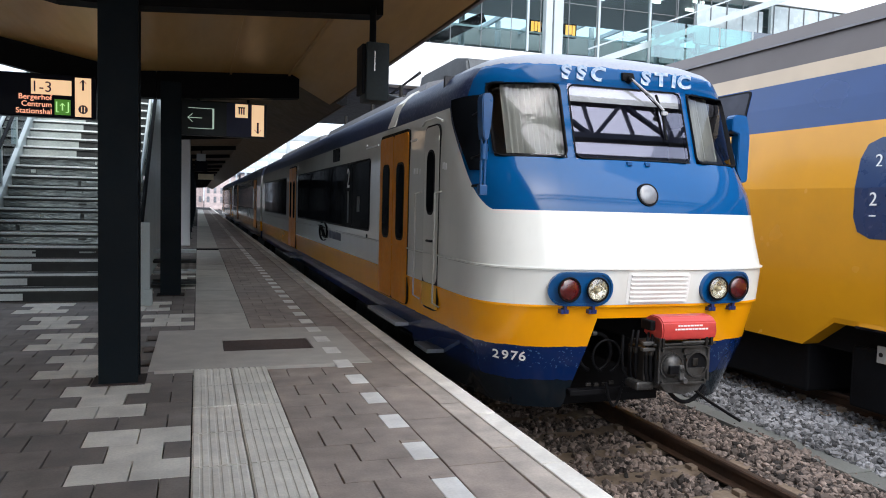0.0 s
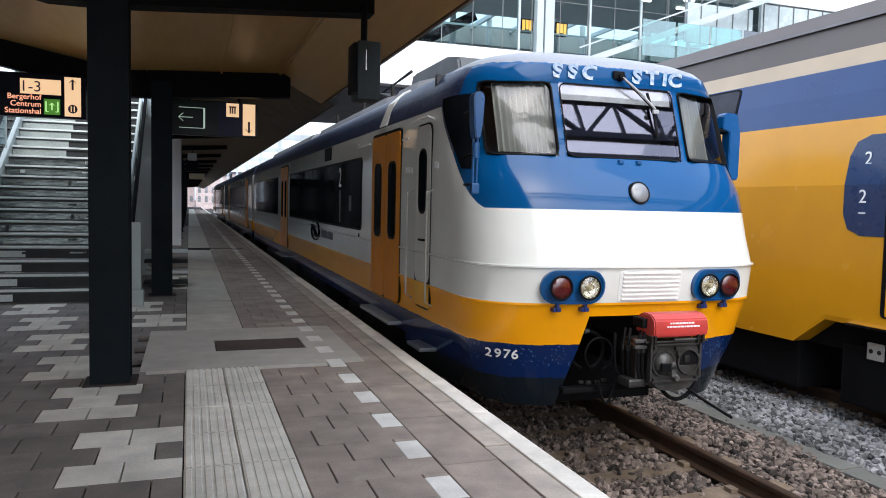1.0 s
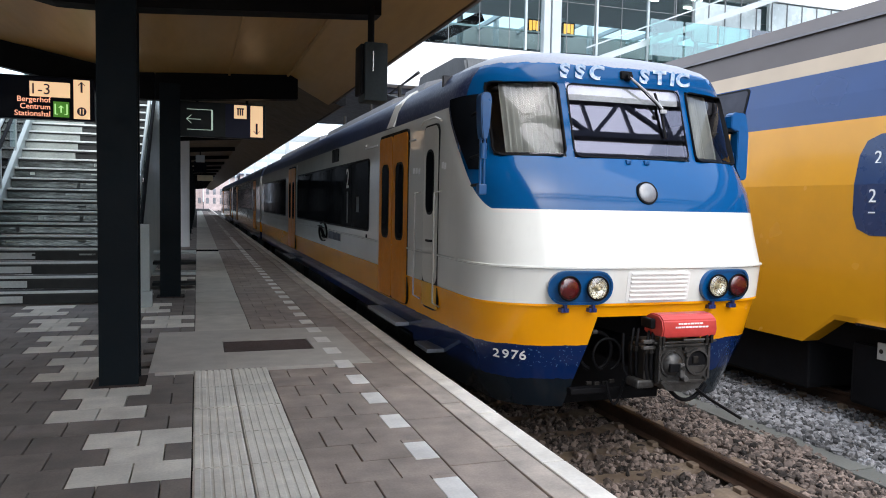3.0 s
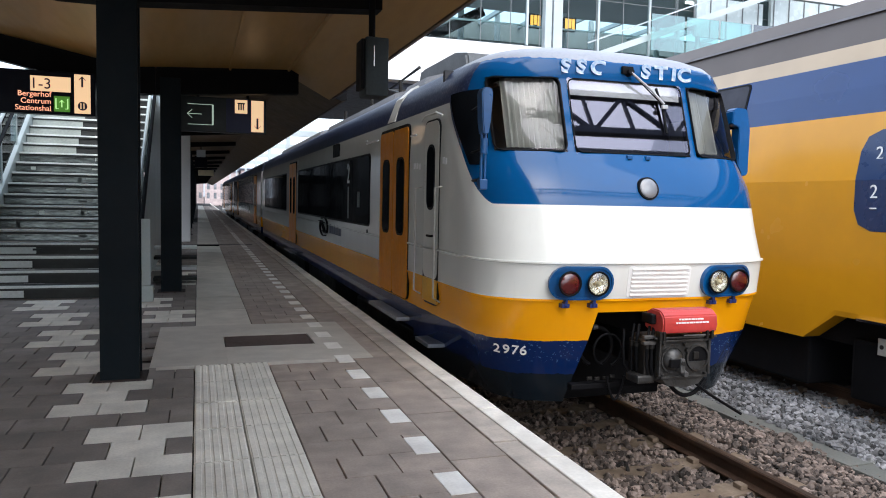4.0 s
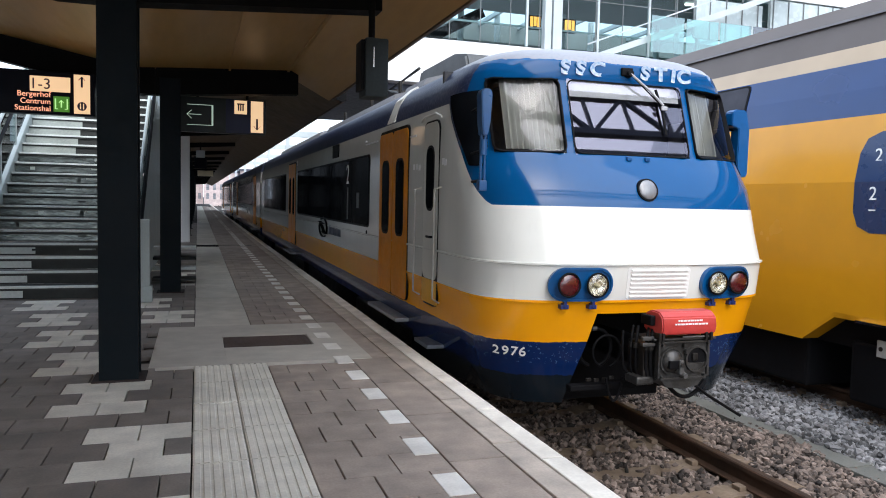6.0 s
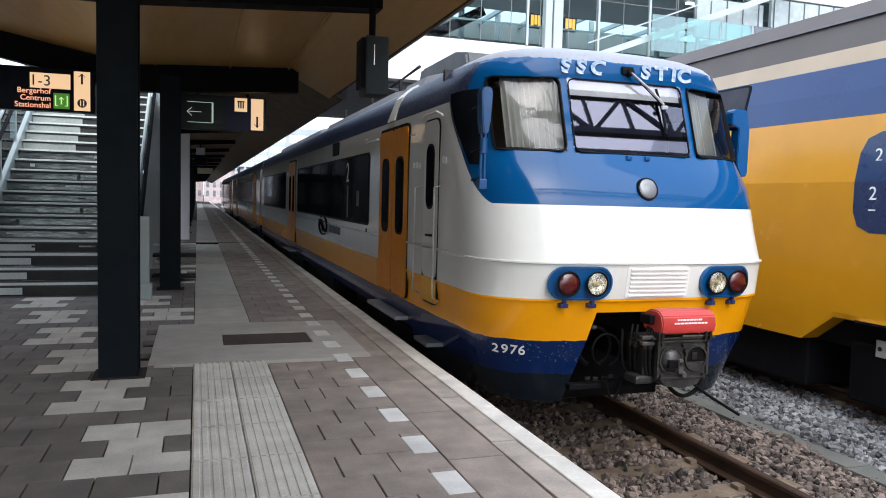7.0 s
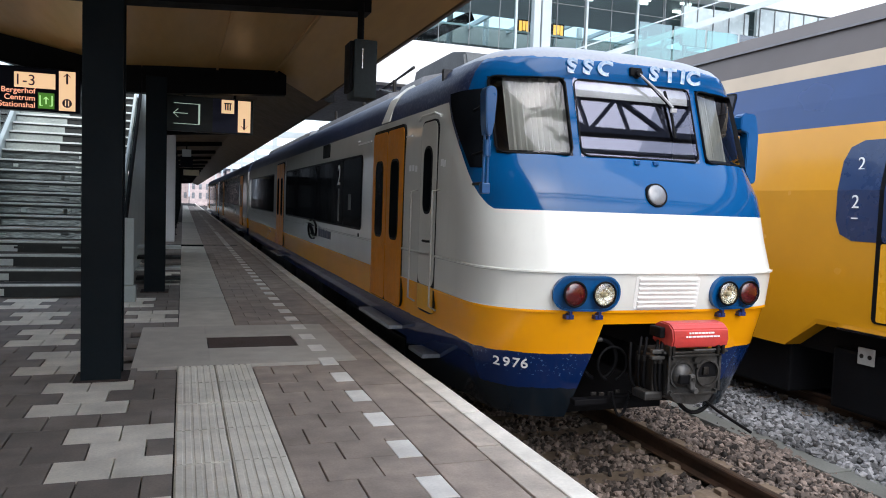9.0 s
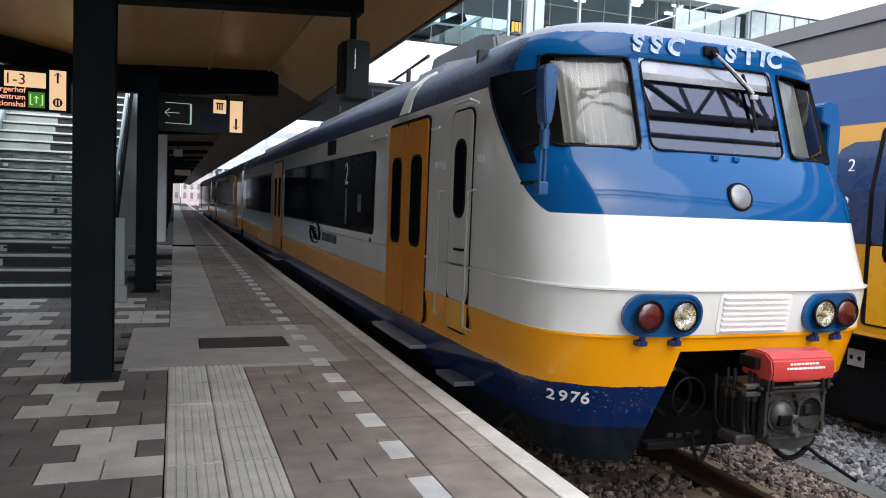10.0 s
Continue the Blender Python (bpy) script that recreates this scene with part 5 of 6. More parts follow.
    for y in (2.0, 4.6):
        wb = rod(bmesh.new(), (-0.82, y, RAIL_Z + 0.462), (0.82, y, RAIL_Z + 0.462), 0.46, sides=36)
        part("wheelset", wb, DARK_STEEL, gear, smooth=35)
    tag = boxed(-1.30, -1.28, 5.74, 5.94, -0.12, 0.06, bevel=0.005)
    label = part("notice_plate", tag, surface("plate_grey", (0.34, 0.33, 0.31), 0.6, vary=0.1), train, "small pale plate with two round marks")
    for y in (5.79, 5.89):
        part("mark", rod(bmesh.new(), (-1.304, y, -0.03), (-1.29, y, -0.03), 0.025), DARK_STEEL, label)


DEEP_BLUE2 = surface("panel_blue", (0.003, 0.022, 0.085), 0.3, vary=0.08, bump=0.03, coat=0.3)

# ---- canopy, pillars, signs ----


def build_canopy():
    # near end and west wing lie out of view, sized to set the platform's light
    prof = [(-6.6, 4.25), (-4.6, 3.95), (-0.9, 3.22), (-0.3, 3.26), (1.34, 3.34), (2.0, 2.99), (2.04, 3.02), (2.04, 3.55), (1.3, 3.62), (-0.9, 3.52), (-4.6, 4.25), (-6.6, 4.55)]
    roof = prism(bmesh.new(), prof, "y", -4.5, 12.0)
    right = [(-0.62, 3.24), (-0.3, 3.26), (1.34, 3.34), (2.2, 2.99), (2.24, 3.02), (2.24, 3.55), (1.3, 3.62), (-0.62, 3.52)]
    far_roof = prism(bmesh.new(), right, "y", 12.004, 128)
    # unseen west strips added to shut out sky light further along
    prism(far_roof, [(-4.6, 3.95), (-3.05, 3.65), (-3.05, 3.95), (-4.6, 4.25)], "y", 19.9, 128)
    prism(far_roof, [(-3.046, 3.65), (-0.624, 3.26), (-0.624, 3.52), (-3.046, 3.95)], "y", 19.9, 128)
    tagged(part("ceiling", roof, SOFFIT), "ochre panelled underside of the platform canopy", "canopy", kind="structure")
    # the further soffit takes the fascia's darker brown to hold its shade
    tagged(part("ceiling", far_roof, FASCIA), "underside of the further canopy, its shade put in as dark brown", "canopy", kind="structure")
    for x, y0, y1 in ((2.042, -4.5, 12.0), (2.242, 12.004, 128)):
        tagged(part("fascia", boxed(x, x + 0.033, y0, y1, 3.0, 3.62), FASCIA), "dark brown fascia along the canopy edge", "fascia", kind="structure")
    # near-black plate added so the further canopy's end face does not look lit
    tagged(part("fascia_end", prism(bmesh.new(), [(2.0, 3.06), (2.2, 2.985), (2.28, 3.0), (2.28, 3.62), (2.08, 3.62)], "y", 11.985, 11.998), BEAM), "added dark plate over the further canopy's bright end", "fascia", kind="structure")
    # thin lining strips along the ceiling
    for x, z in ((1.30, 3.325), (0.45, 3.28)):
        tagged(part("trim", boxed(x - 0.015, x + 0.015, -4.5, 12.0, z - 0.012, z + 0.03), SOFFIT), "ochre lining strip under the canopy", "trim", kind="structure")
    y = 0.65
    while y < 125:
        tip = 1.45 if y < 12 else 1.28
        low = 0.0 if y < 12 else 0.22
        b = prism(bmesh.new(), [(-0.57, 2.86 + low), (tip, 2.99 + low), (tip, 3.33), (tip - 0.15, 3.40), (-0.57, 3.34)], "y", y + 0.05, y + 0.25)
        if y < 12:
            prism(b, [(-0.58, 2.86), (-0.58, 3.30), (-0.9, 3.26), (-4.2, 3.92), (-4.2, 3.55), (-1.0, 2.86)], "y", y + 0.05, y + 0.25)
        ob = part("canopy_beam", b, BEAM)
        tagged(ob, "black steel cantilever beam under the canopy", "beam", group="canopy beams", kind="structure")
        y += 5.4


def build_pillars():
    y = 0.65
    first = None
    while y < 125:
        x = -0.57 if y < 8 else -0.375
        if first is None:
            first = thing("pillar", "dark blue-grey steel platform pillar", "pillar", (x, y + 0.16, 0), "pillars", "structure")
            shaft = boxed(-0.14, 0.14, -0.14, -0.118, 0.0, 3.1, bevel=0.004)
            box(shaft, -0.14, 0.14, 0.118, 0.14, 0.0, 3.1, bevel=0.004)
            box(shaft, -0.125, 0.125, -0.118, 0.118, 0.0, 3.1)
            part("shaft", shaft, PILLAR, first)
            part("foot", boxed(-0.19, 0.19, -0.17, 0.17, -0.01, 0.012, bevel=0.004), surface("foot_dirt", (0.03, 0.02, 0.018), 0.9, vary=0.4, bump=0.5), first)
        elif not 16 < y < 23:
            copy_thing(first, pose(x, y + 0.16, 0))
        y += 5.4
    col = thing("white_column", "pale grey round-edged column under the canopy", "column", (-0.35, 23.75, 0), kind="structure")
    part("shaft", boxed(-0.13, 0.13, -0.13, 0.13, 0, 3.3, bevel=0.03), HALL_WHITE, col)


def arrow(bm, cx, cz, s, turn, y, t=0.02):
    """A flat arrow in the x-z plane made of three bars."""
    m = Matrix.Translation((cx, y, cz)) @ Matrix.Rotation(radians(turn), 4, "Y")
    for a, b in (((0, 0, -s), (0, 0, s)), ((0, 0, s), (-0.6 * s, 0, 0.35 * s)), ((0, 0, s), (0.6 * s, 0, 0.35 * s))):
        beam_between(bm, m @ Vector(a), m @ Vector(b), t, 0.006)
    return bm


def build_signs():
    k = 1.244
    s = thing("direction_sign", "dark hanging direction sign with lit cream panels", "sign", (0, 11.2, 1.436 * (1 - k)))
    s.scale = (k, k, k)
    part("case", boxed(-2.6, -1.07, 0.0, 0.16, 2.27, 2.73, bevel=0.01), SIGN_DARK, s)
    for x in (-2.2, -1.5):
        part("bracket", boxed(x - 0.03, x + 0.03, 0.155, 0.27, 2.45, 2.65), BLACK, s)
    part("platform_panel", boxed(-1.70, -1.31, -0.008, 0.01, 2.51, 2.67), SIGN_CREAM, s, "lit cream panel")
    lettering("1-3", 0.16, INK_DARK, "platform_number", s, Matrix.Translation((-1.60, -0.011, 2.585)) @ FACING)
    part("arrow_panel", boxed(-1.275, -1.115, -0.008, 0.01, 2.29, 2.71), SIGN_CREAM, s, "lit cream panel with an arrow")
    part("arrow", arrow(bmesh.new(), -1.195, 2.63, 0.055, 0, -0.011), INK_DARK, s)
    part("lift_mark", rod(bmesh.new(), (-1.195, -0.012, 2.37), (-1.195, -0.009, 2.37), 0.048), INK_DARK, s)
    part("lift_bar", boxed(-1.215, -1.205, -0.015, -0.01, 2.34, 2.40), SIGN_CREAM, s)
    part("lift_bar", boxed(-1.185, -1.175, -0.015, -0.01, 2.34, 2.40), SIGN_CREAM, s)
    for text, z in (("Bergerhof", 2.475), ("Centrum", 2.40), ("Stationshal", 2.325)):
        lettering(text, 0.080, SIGN_AMBER, "place_text", s, Matrix.Translation((-1.50, -0.008, z)) @ FACING, align="RIGHT")
    part("exit_panel", boxed(-1.475, -1.32, -0.008, 0.01, 2.30, 2.465), SIGN_GREEN, s, "green lit exit panel")
    mark = bmesh.new()
    arrow(mark, -1.398, 2.385, 0.038, 0, -0.011, 0.012)
    for a, b in (((-1.455, 2.33), (-1.455, 2.44)), ((-1.34, 2.33), (-1.34, 2.44)), ((-1.455, 2.33), (-1.43, 2.33)), ((-1.365, 2.33), (-1.34, 2.33))):
        beam_between(mark, (a[0], -0.011, a[1]), (b[0], -0.011, b[1]), 0.012, 0.006)
    part("exit_mark", mark, SIGN_LIME, s)

    y = 12.2
    s2 = thing("exit_sign", "dark hanging sign with exit arrow and cream panels", "sign", (0, y, 0))
    part("case", boxed(-0.30, 1.03, 0.0, 0.14, 2.41, 2.95, bevel=0.01), surface("sign_green_black", (0.006, 0.012, 0.012), 0.4, vary=0.2, bump=0.02), s2)
    part("blue_field", boxed(0.42, 0.80, -0.004, 0.01, 2.42, 2.94), surface("sign_blue", (0.006, 0.010, 0.05), 0.4, vary=0.1, bump=0), s2)
    for x in (0.0, 0.75):
        part("hanger", rod(bmesh.new(), (x, 0.07, 2.94), (x, 0.07, 3.32), 0.02), BLACK, s2)
    mark = bmesh.new()
    arrow(mark, -0.05, 2.68, 0.105, -90, -0.008, 0.034)
    for a, b in (((-0.15, 2.83), (0.22, 2.83)), ((0.22, 2.83), (0.22, 2.52)), ((0.22, 2.52), (-0.15, 2.52))):
        beam_between(mark, (a[0], -0.008, a[1]), (b[0], -0.008, b[1]), 0.026, 0.006)
    part("exit_mark", mark, glowing("dim_green", (0.34, 0.44, 0.37), 0.4), s2, "pale exit arrow in a frame")
    part("lift_panel", boxed(0.55, 0.74, -0.010, 0.01, 2.72, 2.93), SIGN_CREAM, s2)
    part("arrow_panel", boxed(0.80, 0.99, -0.010, 0.01, 2.44, 2.93), SIGN_CREAM, s2)
    mark = arrow(bmesh.new(), 0.895, 2.57, 0.085, 180, -0.013, 0.03)
    part("arrow", mark, INK_DARK, s2)
    mark = boxed(0.59, 0.70, -0.014, -0.009, 2.865, 2.885)
    for x in (0.61, 0.645, 0.68):
        box(mark, x - 0.011, x + 0.011, -0.014, -0.009, 2.77, 2.88)
    part("lift_mark", mark, INK_DARK, s2)

    # small far signs under the canopy
    for yy, x0, x1, z0, z1, m in ((31, -0.12, 0.35, 2.5, 2.95, SIGN_DARK), (42, 0.0, 0.8, 2.45, 2.75, SIGN_CREAM_DULL), (27.5, -0.05, 0.25, 2.75, 3.0, HALL_STEEL)):
        f = thing("far_sign", "small sign hanging under the canopy", "sign", (0, yy, 0), "far signs")
        part("board", boxed(x0, x1, 0, 0.1, z0, z1, bevel=0.01), m, f)
        part("hanger", rod(bmesh.new(), ((x0 + x1) / 2, 0.05, z1), ((x0 + x1) / 2, 0.05, 3.3), 0.02), BLACK, f)

    # loudspeaker on a drop rod at the beam's end
    sp = thing("loudspeaker", "dark grey loudspeaker box hanging from the canopy beam", "loudspeaker", (1.37, 6.08, 0))
    part("case", boxed(-0.085, 0.105, -0.13, 0.13, 2.265, 2.735, bevel=0.018), SPEAKER, sp, smooth=35)
    part("case_back", boxed(-0.115, -0.085, -0.10, 0.12, 2.32, 2.72, bevel=0.008), BLACK, sp)
    part("drop_rod", rod(bmesh.new(), (-0.01, 0.0, 2.72), (-0.01, 0.0, 3.05), 0.028), BEAM, sp)
    # thin polished strip put in as the highlight on the case
    part("seam", boxed(-0.022, -0.014, -0.134, -0.12, 2.50, 2.66), CHROME, sp)


def build_stairs():
    st = thing("staircase", "wide stone staircase with pale nosings rising from the platform", "staircase", (0, 0, 0), kind="structure")
    rise, run, y0 = 0.174, 0.281, 11.0
    n = 30
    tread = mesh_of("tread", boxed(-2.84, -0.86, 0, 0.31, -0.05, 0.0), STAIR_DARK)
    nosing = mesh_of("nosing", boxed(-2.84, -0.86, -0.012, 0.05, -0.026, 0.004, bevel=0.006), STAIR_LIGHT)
    # near-black sheet stands in for the dark gap below each open tread
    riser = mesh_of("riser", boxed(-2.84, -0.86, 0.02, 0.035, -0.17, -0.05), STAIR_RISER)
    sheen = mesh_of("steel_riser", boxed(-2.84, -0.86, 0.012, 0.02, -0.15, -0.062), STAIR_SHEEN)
    # pale plates on the left paint the daylight that falls across the steps
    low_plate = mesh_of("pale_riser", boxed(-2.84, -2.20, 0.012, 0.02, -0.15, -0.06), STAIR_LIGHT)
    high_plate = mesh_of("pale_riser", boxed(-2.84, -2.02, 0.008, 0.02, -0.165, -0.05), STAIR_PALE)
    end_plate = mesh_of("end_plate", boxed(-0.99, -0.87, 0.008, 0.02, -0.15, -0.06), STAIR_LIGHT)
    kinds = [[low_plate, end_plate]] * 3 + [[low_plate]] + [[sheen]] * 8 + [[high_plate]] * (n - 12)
    for k in range(n):
        for me in [tread, nosing, riser] + kinds[k]:
            ob = new(me.name.split(".")[0], me)
            ob.parent = st
            ob.location = (0, y0 + k * run, (k + 1) * rise)
    # small pale and dark patches painted on as reflections in the middle risers
    rng = random.Random(11)
    reflection_patches = [mesh_of("scuff", boxed(0, w, 0.004, 0.012, -h, 0), m) for w, h, m in ((0.07, 0.05, STAIR_PALE), (0.12, 0.03, STAIR_RISER), (0.22, 0.022, STAIR_PALE), (0.05, 0.07, STAIR_RISER))]
    for k in range(3, 12):
        for j in range(4):
            ob = new("scuff", reflection_patches[(j + k) % 4])
            ob.parent = st
            ob.location = (rng.uniform(-2.7, -1.8) if j == 2 else rng.uniform(-1.75, -1.1), y0 + k * run, (k + 1) * rise - rng.uniform(0.065, 0.085))
    for x, half_w in ((-3.02, 0.17), (-0.84, 0.03)):
        s = prism(bmesh.new(), [(y0 - 0.15, 0.0), (y0 + 0.1, 0.30), (y0 + n * run, 0.30 + n * rise), (y0 + n * run, n * rise - 0.35), (y0 + 0.5, 0.0)], "x", x - half_w, x + half_w)
        part("stringer", s, STAIR_PAINT, st, "pale grey stair stringer")
    wall_side = prism(bmesh.new(), [(y0 + 0.5, 0.0), (y0 + 8.4, 0.0), (y0 + 8.4, 4.9), (y0 + 0.55, 0.03)], "x", -0.865, -0.815)
    part("spandrel", wall_side, STAIR_PAINT, st, "pale panel wall below the stairs")
    # newel post, glass panels and handrails on both sides
    for x in (-2.90, -0.80):
        x_post, x = x, x + (0.15 if x > -1 else 0.0)
        post = boxed(x - 0.07, x + 0.05, y0 - 0.50, y0 - 0.38, 0, 1.10, bevel=0.01)
        box(post, x - 0.10, x + 0.08, y0 - 0.53, y0 - 0.35, 0, 0.22, bevel=0.01)
        part("newel_post", post, STAIR_PAINT, st, "pale square newel post")
        x = x_post
        part("handrail", tube(bmesh.new(), [(x + 0.06, y0 - 0.45, 0.95), (x + 0.06, y0, 1.05), (x + 0.06, y0 + n * run, 1.05 + n * rise)], 0.03), BLACK, st, "black handrail")
        part("top_rail", tube(bmesh.new(), [(x, y0 - 0.45, 1.12), (x, y0, 1.2), (x, y0 + n * run, 1.2 + n * rise)], 0.028), STAIR_PAINT, st)
        for k in range(8):
            a, b = y0 + k * 1.05 + 0.03, y0 + (k + 1) * 1.05 - 0.03
            za, zb = (a - y0) * rise / run, (b - y0) * rise / run
            pane = prism(bmesh.new(), [(a, za + 0.33), (b, zb + 0.33), (b, zb + 1.12), (a, za + 1.12)], "x", x - 0.008, x + 0.008)
            part("glass_panel", pane, HALL_GLASS, st, "glass balustrade panel").visible_shadow = False
            part("baluster", boxed(x - 0.02, x + 0.02, a - 0.05, a - 0.01, za + 0.2, za + 1.15), STAIR_PAINT, st)
    # low slats beyond the second pillar, made up for stripes of unknown origin
    be = thing("slatted_bench", "low pale horizontal slats beside the stairs", "bench", (-0.18, 12.75, 0))
    for k, z in enumerate((0.06, 0.22, 0.38, 0.54)):
        part("slat", boxed(-0.5, 0.16, -0.25 + 0.1 * k, 0.1 + 0.1 * k, z, z + 0.045, bevel=0.006), STAIR_LIGHT if k % 2 else STAIR_RISER, be)
    for x in (-0.30, -0.10):
        part("leg", boxed(x - 0.02, x + 0.02, -0.2, 0.35, 0.0, 0.60), BLACK, be)


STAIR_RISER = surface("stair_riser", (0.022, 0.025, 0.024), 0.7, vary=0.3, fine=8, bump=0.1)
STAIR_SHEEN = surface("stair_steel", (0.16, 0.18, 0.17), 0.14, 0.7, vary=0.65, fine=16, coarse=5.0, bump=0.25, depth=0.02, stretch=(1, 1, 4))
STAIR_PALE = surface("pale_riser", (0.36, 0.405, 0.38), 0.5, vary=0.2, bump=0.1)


def build_hall():
    """The glazed station hall that bridges the tracks further off."""
    hall = thing("station_hall", "white and glass station hall bridging the tracks", "building", (0, 25.0, 0), kind="structure")
    part("floor_slab", boxed(4.3, 60, 0, 12, 5.50, 7.05, bevel=0.03), HALL_WHITE, hall, "thick white floor slab")
    # ceiling cut short: an added roof opening lets sky light onto the back wall
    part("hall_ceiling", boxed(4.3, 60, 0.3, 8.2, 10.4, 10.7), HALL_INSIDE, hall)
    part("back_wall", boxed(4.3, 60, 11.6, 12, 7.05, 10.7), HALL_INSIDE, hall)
    # near-black sheet under the white slab puts in the shade there
    part("underside", boxed(0.5, 60, 0.6, 12, 5.30, 5.496), TRUSS, hall, "dark sheet for the shaded underside of the bridging hall")
    part("roof_edge", boxed(4.3, 60, -0.5, 0.3, 9.75, 10.8, bevel=0.03), HALL_WHITE, hall)
    part("corner_post", boxed(11.91, 12.18, -0.25, 0.05, 6.3, 10.4, bevel=0.03), HALL_STEEL, hall, "white steel post")
    part("corner_post", boxed(12.24, 12.61, -0.25, 0.05, 6.3, 10.4, bevel=0.03), HALL_STEEL, hall)
    xs = [4.4, 7.3, 11.3, 12.3, 14.2, 16.4, 18.6, 21.0, 23.5, 26, 29, 32, 36, 40]
    for a, b in zip(xs, xs[1:]):
        part("glass_pane", boxed(a + 0.04, b - 0.04, 0.0, 0.02, 7.06, 9.7), HALL_GLASS, hall).visible_shadow = False
        part("mullion", boxed(b - 0.04, b + 0.04, -0.05, 0.07, 7.06, 9.75), HALL_STEEL, hall)
    x = 4.9
    while x < 30:
        part("glazing_bar", boxed(x - 0.012, x + 0.012, -0.03, -0.005, 7.06, 9.75), HALL_GREY, hall)
        x += 1.15
    for z in (8.95,):
        part("transom", boxed(4.4, 40, -0.03, -0.005, z - 0.012, z + 0.012), HALL_GREY, hall)
    part("slope_beam", beam_between(bmesh.new(), (13.55, -1.0, 6.69), (22.5, -1.0, 10.1), 0.22, 0.22), HALL_STEEL, hall, "white sloping beam")
    part("slope_beam", beam_between(bmesh.new(), (13.3, -0.9, 7.15), (20.5, -0.9, 10.0), 0.05, 0.05), HALL_STEEL, hall)
    for k in range(5):
        part("balustrade_pane", boxed(15.6 + k * 1.5, 17.0 + k * 1.5, -1.4, -1.38, 7.0, 8.3), GREEN_GLASS, hall, "green glass balustrade").visible_shadow = False
    for x0, x1, z0, z1 in ((18.2, 21.3, 7.9, 9.4), (21.7, 34.0, 8.6, 9.7)):
        part("white_panel", boxed(x0, x1, -0.45, -0.3, z0, z1), HALL_PALE, hall, "pale glazed panel")
    for k in range(22):
        part("panel_bar", boxed(17.3 + k * 0.75, 17.325 + k * 0.75, -0.50, -0.45, 7.9, 9.7), HALL_GREY, hall)
    # bars across the added roof opening
    for k in range(14):
        part("roof_bar", boxed(5.0 + k * 2.2, 5.15 + k * 2.2, 8.2, 11.6, 10.5, 10.7), HALL_STEEL, hall)
    part("inner_rail", boxed(4.5, 30, 1.1, 1.16, 8.02, 8.08), HALL_STEEL, hall)
    part("inner_beam", boxed(4.5, 30, 8.0, 8.4, 8.6, 8.95), HALL_GREY, hall)
    for k in range(9):
        part("inner_column", rod(bmesh.new(), (6.2 + k * 2.6, 7.5 + (k % 2) * 2, 7.05), (6.2 + k * 2.6, 7.5 + (k % 2) * 2, 10.7), 0.14), HALL_STEEL, hall)
    for k in range(20):
        x, y = 6.4 + (k % 9) * 1.7 + 0.5 * (k % 4), 1.2 + (k // 9) * 1.2 + 0.5 * (k % 3)
        part("strip_lamp", boxed(x, x + 0.5, y, y + 0.10, 10.3, 10.38), LAMP_WHITE, hall, "white strip lamp")
    for x in (12.32, 13.80):
        sign = part("departure_sign", boxed(x - 0.24, x + 0.28, 1.5, 1.7, 8.10, 8.62), SIGN_DARK, hall, "departure sign with orange characters")
        for k in range(3):
            part("text_bar", boxed(x - 0.20 + k * 0.15, x - 0.09 + k * 0.15, 1.47, 1.5, 8.16 + 0.05 * (k % 2), 8.56), SIGN_ORANGE, sign)
    part("escalator", beam_between(bmesh.new(), (7.5, 4, 7.2), (11.4, 5, 9.4), 0.5, 0.4), BLACK, hall)
    # poles under the slab and the overhead-line mast
    for x in (15.0, 24.0):
        part("support", rod(bmesh.new(), (x, 6, -1.0), (x, 6, 5.31), 0.3, sides=24), HALL_WHITE, hall)
    mast = thing("overhead_line_arm", "thin overhead-line bracket with insulators", "catenary", (0, 21.0, 0))
    part("wire_arm", tube(bmesh.new(), [(1.6, 0, 5.0), (3.0, 0, 5.2), (3.4, 0, 4.95), (5.0, 0, 5.1)], 0.03), DARK_STEEL, mast)
    part("contact_wire", rod(bmesh.new(), (3.6, -50, 4.72), (3.6, 60, 4.72), 0.008), DARK_STEEL, mast)


GREEN_GLASS = clear_glass("green_glass", (0.45, 0.72, 0.66), 0.14)


def build_behind():
    """The trussed hall roof behind the viewer, which the train's windows mirror."""
    tr = thing("roof_truss", "dark steel roof truss spanning the tracks", "truss", (0, -9, 0), kind="structure")
    y, phase, lo, hi = 0.0, 0.5, 15.1, 16.95
    bm = bmesh.new()
    beam_between(bm, (-6, y, lo), (30, y, lo), 0.28, 0.28)
    beam_between(bm, (-6, y, hi), (30, y, hi), 0.28, 0.28)
    beam_between(bm, (-6, y, lo - 0.95), (30, y, lo - 0.95), 0.13, 0.13)
    x = -6.0 + phase
    k = 0
    while x < 28:
        a, b = (lo, hi) if k % 2 else (hi, lo)
        beam_between(bm, (x, y, a), (x + 1.8, y, b), 0.16, 0.16)
        beam_between(bm, (x, y, lo), (x, y, hi), 0.12, 0.12)
        x += 1.8
        k += 1
    part("chords", bm, TRUSS, tr)
    for x in (-5.5, 29.5):
        part("post", boxed(x - 0.2, x + 0.2, -0.2, 0.2, -1.0, 14.6), TRUSS, tr)


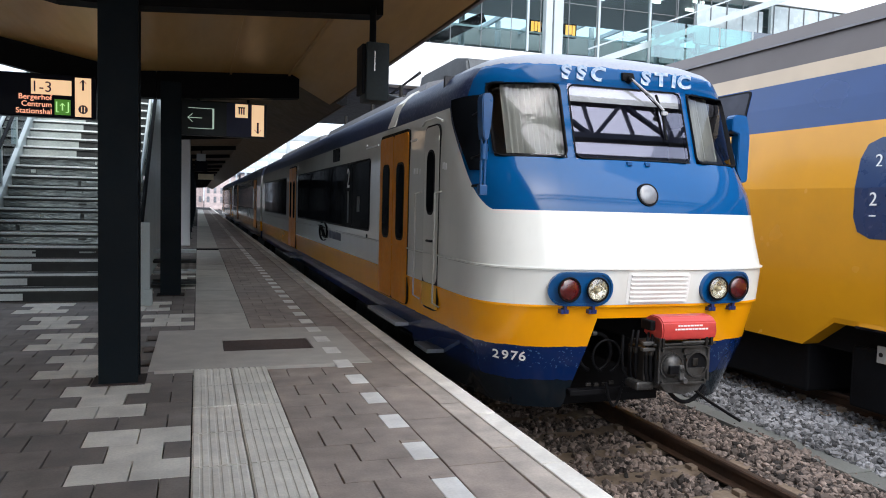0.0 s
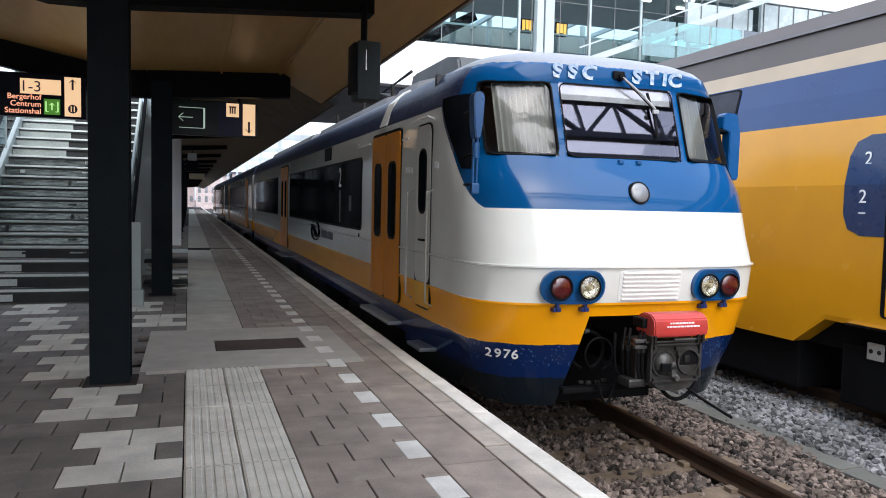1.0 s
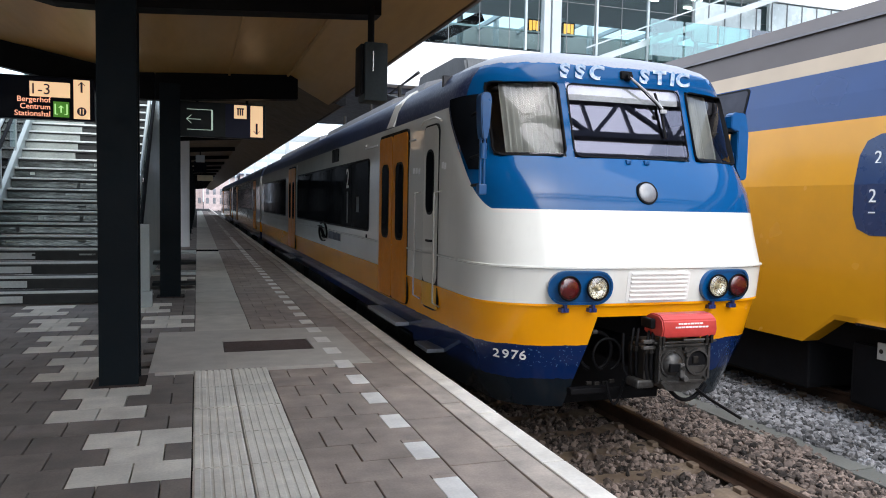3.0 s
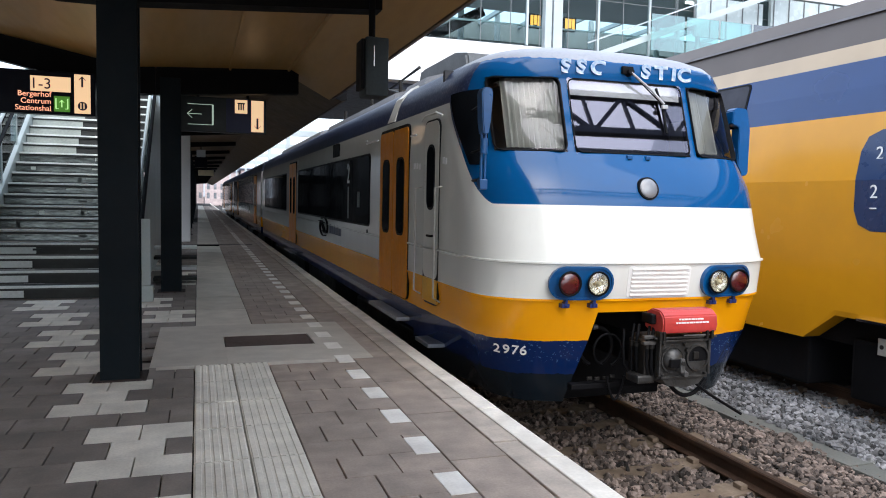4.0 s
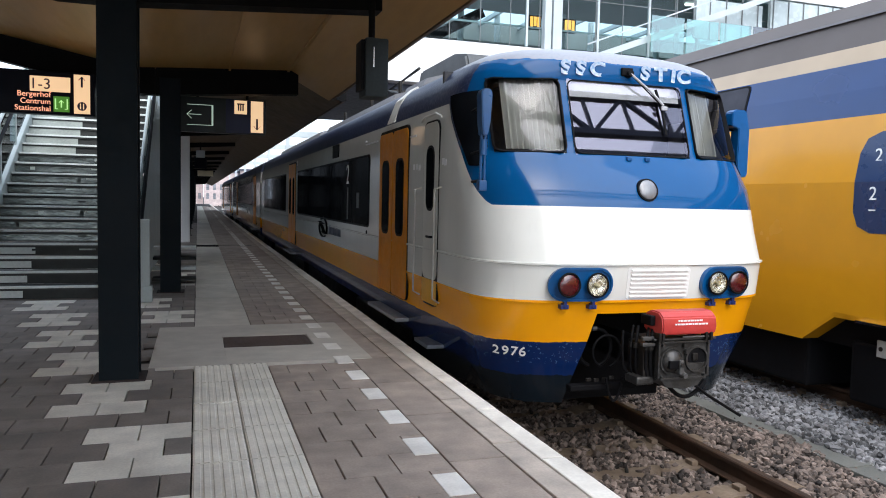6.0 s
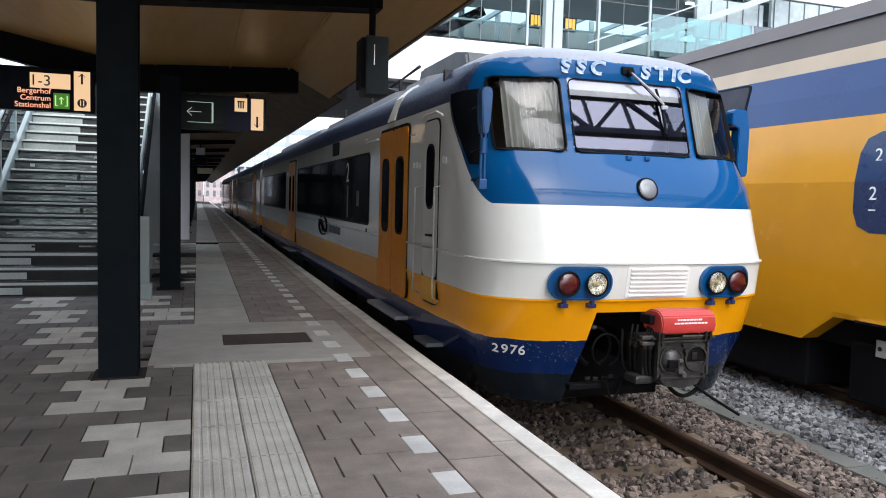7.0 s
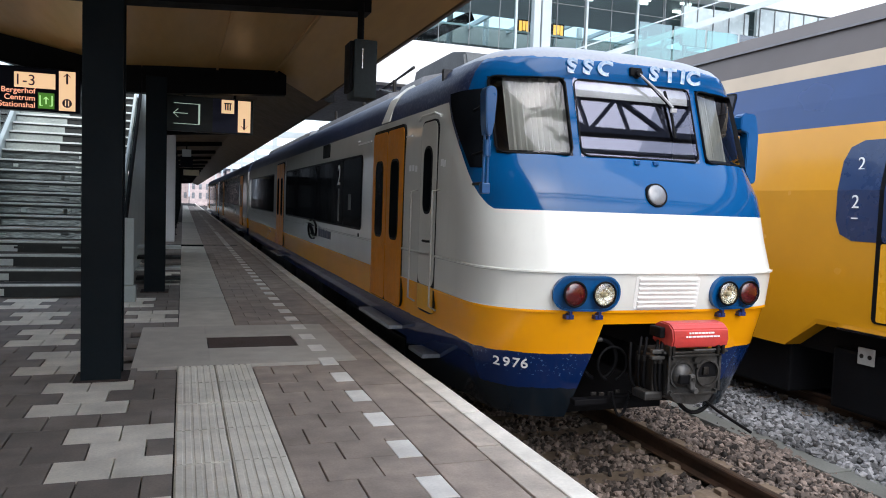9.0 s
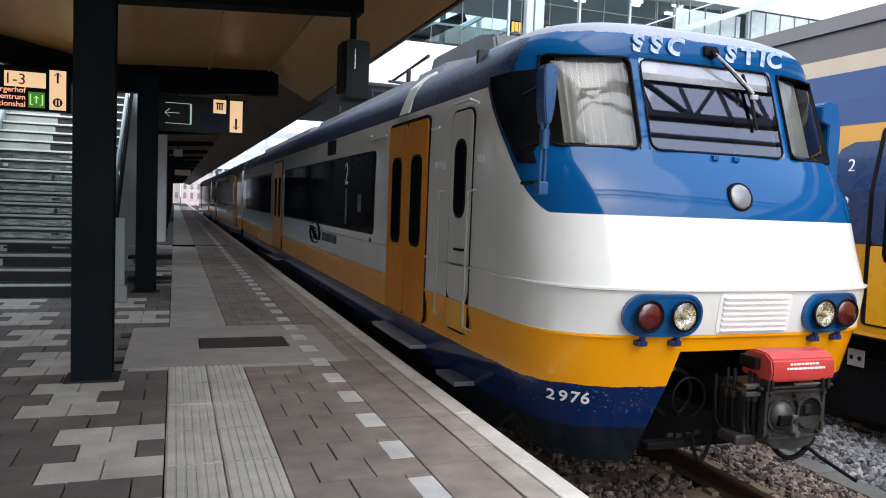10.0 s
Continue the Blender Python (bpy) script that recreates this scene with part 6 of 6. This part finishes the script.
def build_distance():
    stone = surface("far_stone", (0.46, 0.38, 0.37), 0.8, vary=0.2, bump=0.1)
    for x0, x1, z1, y in ((-34, -14, 9, 160), (-9, -3.5, 5.5, 150), (-3.3, 1.2, 4.2, 178), (9, 24, 7, 170), (1.4, 8.6, 6.5, 172)):
        far = thing("far_building", "grey building beyond the end of the platform", "building", (0, y, 0), "far buildings", "structure")
        part("wall", boxed(x0, x1, 0, 10, -1, z1), stone, far)
        part("roof", boxed(x0 - 0.3, x1 + 0.3, -0.3, 10.3, z1, z1 + 0.4), TRUSS, far)
        n = max(3, int((x1 - x0) / 1.4))
        for row in range(int((z1 - 0.8) / 2.0)):
            for k in range(n):
                a = x0 + (x1 - x0) * (k + 0.3) / n
                part("window", boxed(a, a + (x1 - x0) * 0.42 / n, -0.06, 0.02, 0.6 + row * 2.0, 1.9 + row * 2.0), PANE_FAR, far)
    for y in (52, 66, 82, 100):
        portal = thing("overhead_line_portal", "pale steel portal carrying the overhead lines", "portal", (0, y, 0), "portals", "structure")
        part("beam", boxed(2.6, 12.0, -0.15, 0.15, 5.55, 5.95), HALL_STEEL, portal)
        part("post", boxed(11.9, 12.2, -0.15, 0.15, -1.0, 6.0), HALL_STEEL, portal)
        part("post", boxed(5.75, 6.0, -0.15, 0.15, -1.0, 5.55), HALL_STEEL, portal)
    for y in (125, 150):
        mast = thing("overhead_line_mast", "thin grey overhead-line mast beside the track", "mast", (5.9, y, -1.0), "masts", "structure")
        part("pole", boxed(-0.12, 0.12, -0.12, 0.12, 0, 8.2), HALL_STEEL, mast)
        part("arm", beam_between(bmesh.new(), (0, 0, 7.0), (-3.2, 0, 7.3), 0.1, 0.1), HALL_STEEL, mast)
    brush_bm = bmesh.new()
    rng = random.Random(5)
    for k in range(260):
        x, y, z = rng.uniform(-1.0, 1.5), rng.uniform(-2, 6), rng.uniform(-0.8, 1.5)
        m = Matrix.Translation((x, y, z)) @ Euler((rng.uniform(0, 6), rng.uniform(0, 6), rng.uniform(0, 6))).to_matrix().to_4x4() @ Matrix.Diagonal((rng.uniform(0.15, 0.4), rng.uniform(0.1, 0.3), rng.uniform(0.05, 0.2), 1))
        bmesh.ops.create_icosphere(brush_bm, subdivisions=1, radius=1.0, matrix=m)
    bush = part("shrub", brush_bm, surface("leaf_green", (0.06, 0.09, 0.03), 0.7, vary=0.4, island=0.4))
    bush.location = (5.4, 128, 0)
    tagged(bush, "green shrub beside the far track", "shrub", kind="stuff")
    # added out of view: keeps west light off the platform and train windows
    wall_bm = boxed(-9.6, -9.3, -4.5, 130, -1.0, 6.0)
    tagged(part("wall_west", wall_bm, HALL_GREY), "unseen added wall that blocks light from the west", "wall", kind="structure")
    # made-up dark block that hides the bright background at the platform's far end
    kiosk = thing("platform_kiosk", "added dark block that covers the bright gap under the canopy", "kiosk", (-2.4, 44, 0))
    part("body", boxed(-1.6, 1.9, 0, 5, 0, 2.7, bevel=0.03), SPEAKER, kiosk)
    part("shutter", boxed(-1.2, 1.5, -0.03, 0.01, 0.9, 2.2), HALL_GREY, kiosk)


build_ground()
PLATFORM = build_platform()
build_tracks()
build_canopy()
build_pillars()
build_hall()
build_behind()
build_distance()
build_stairs()
build_signs()
TRAIN = build_train()
build_double_decker()
build_paving(PLATFORM)


def motions():
    """The commuter train stands, then draws off towards the viewer."""
    start = ((0.0, 0.0), (7.7, 0.0), (8.0, 0.008), (8.25, 0.03), (8.5, 0.085), (8.75, 0.182), (9.0, 0.322), (9.25, 0.508), (9.5, 0.742), (9.75, 1.028), (10.0, 1.36))
    walk(TRAIN, [(t, pose(TRACK_X, 5.25 - d, 0)) for t, d in start])
    for w in WHEELS:
        x, y, z = w.location
        walk(w, [(t, pose(x, y, z, math.degrees(d / 0.46))) for t, d in start])


motions()
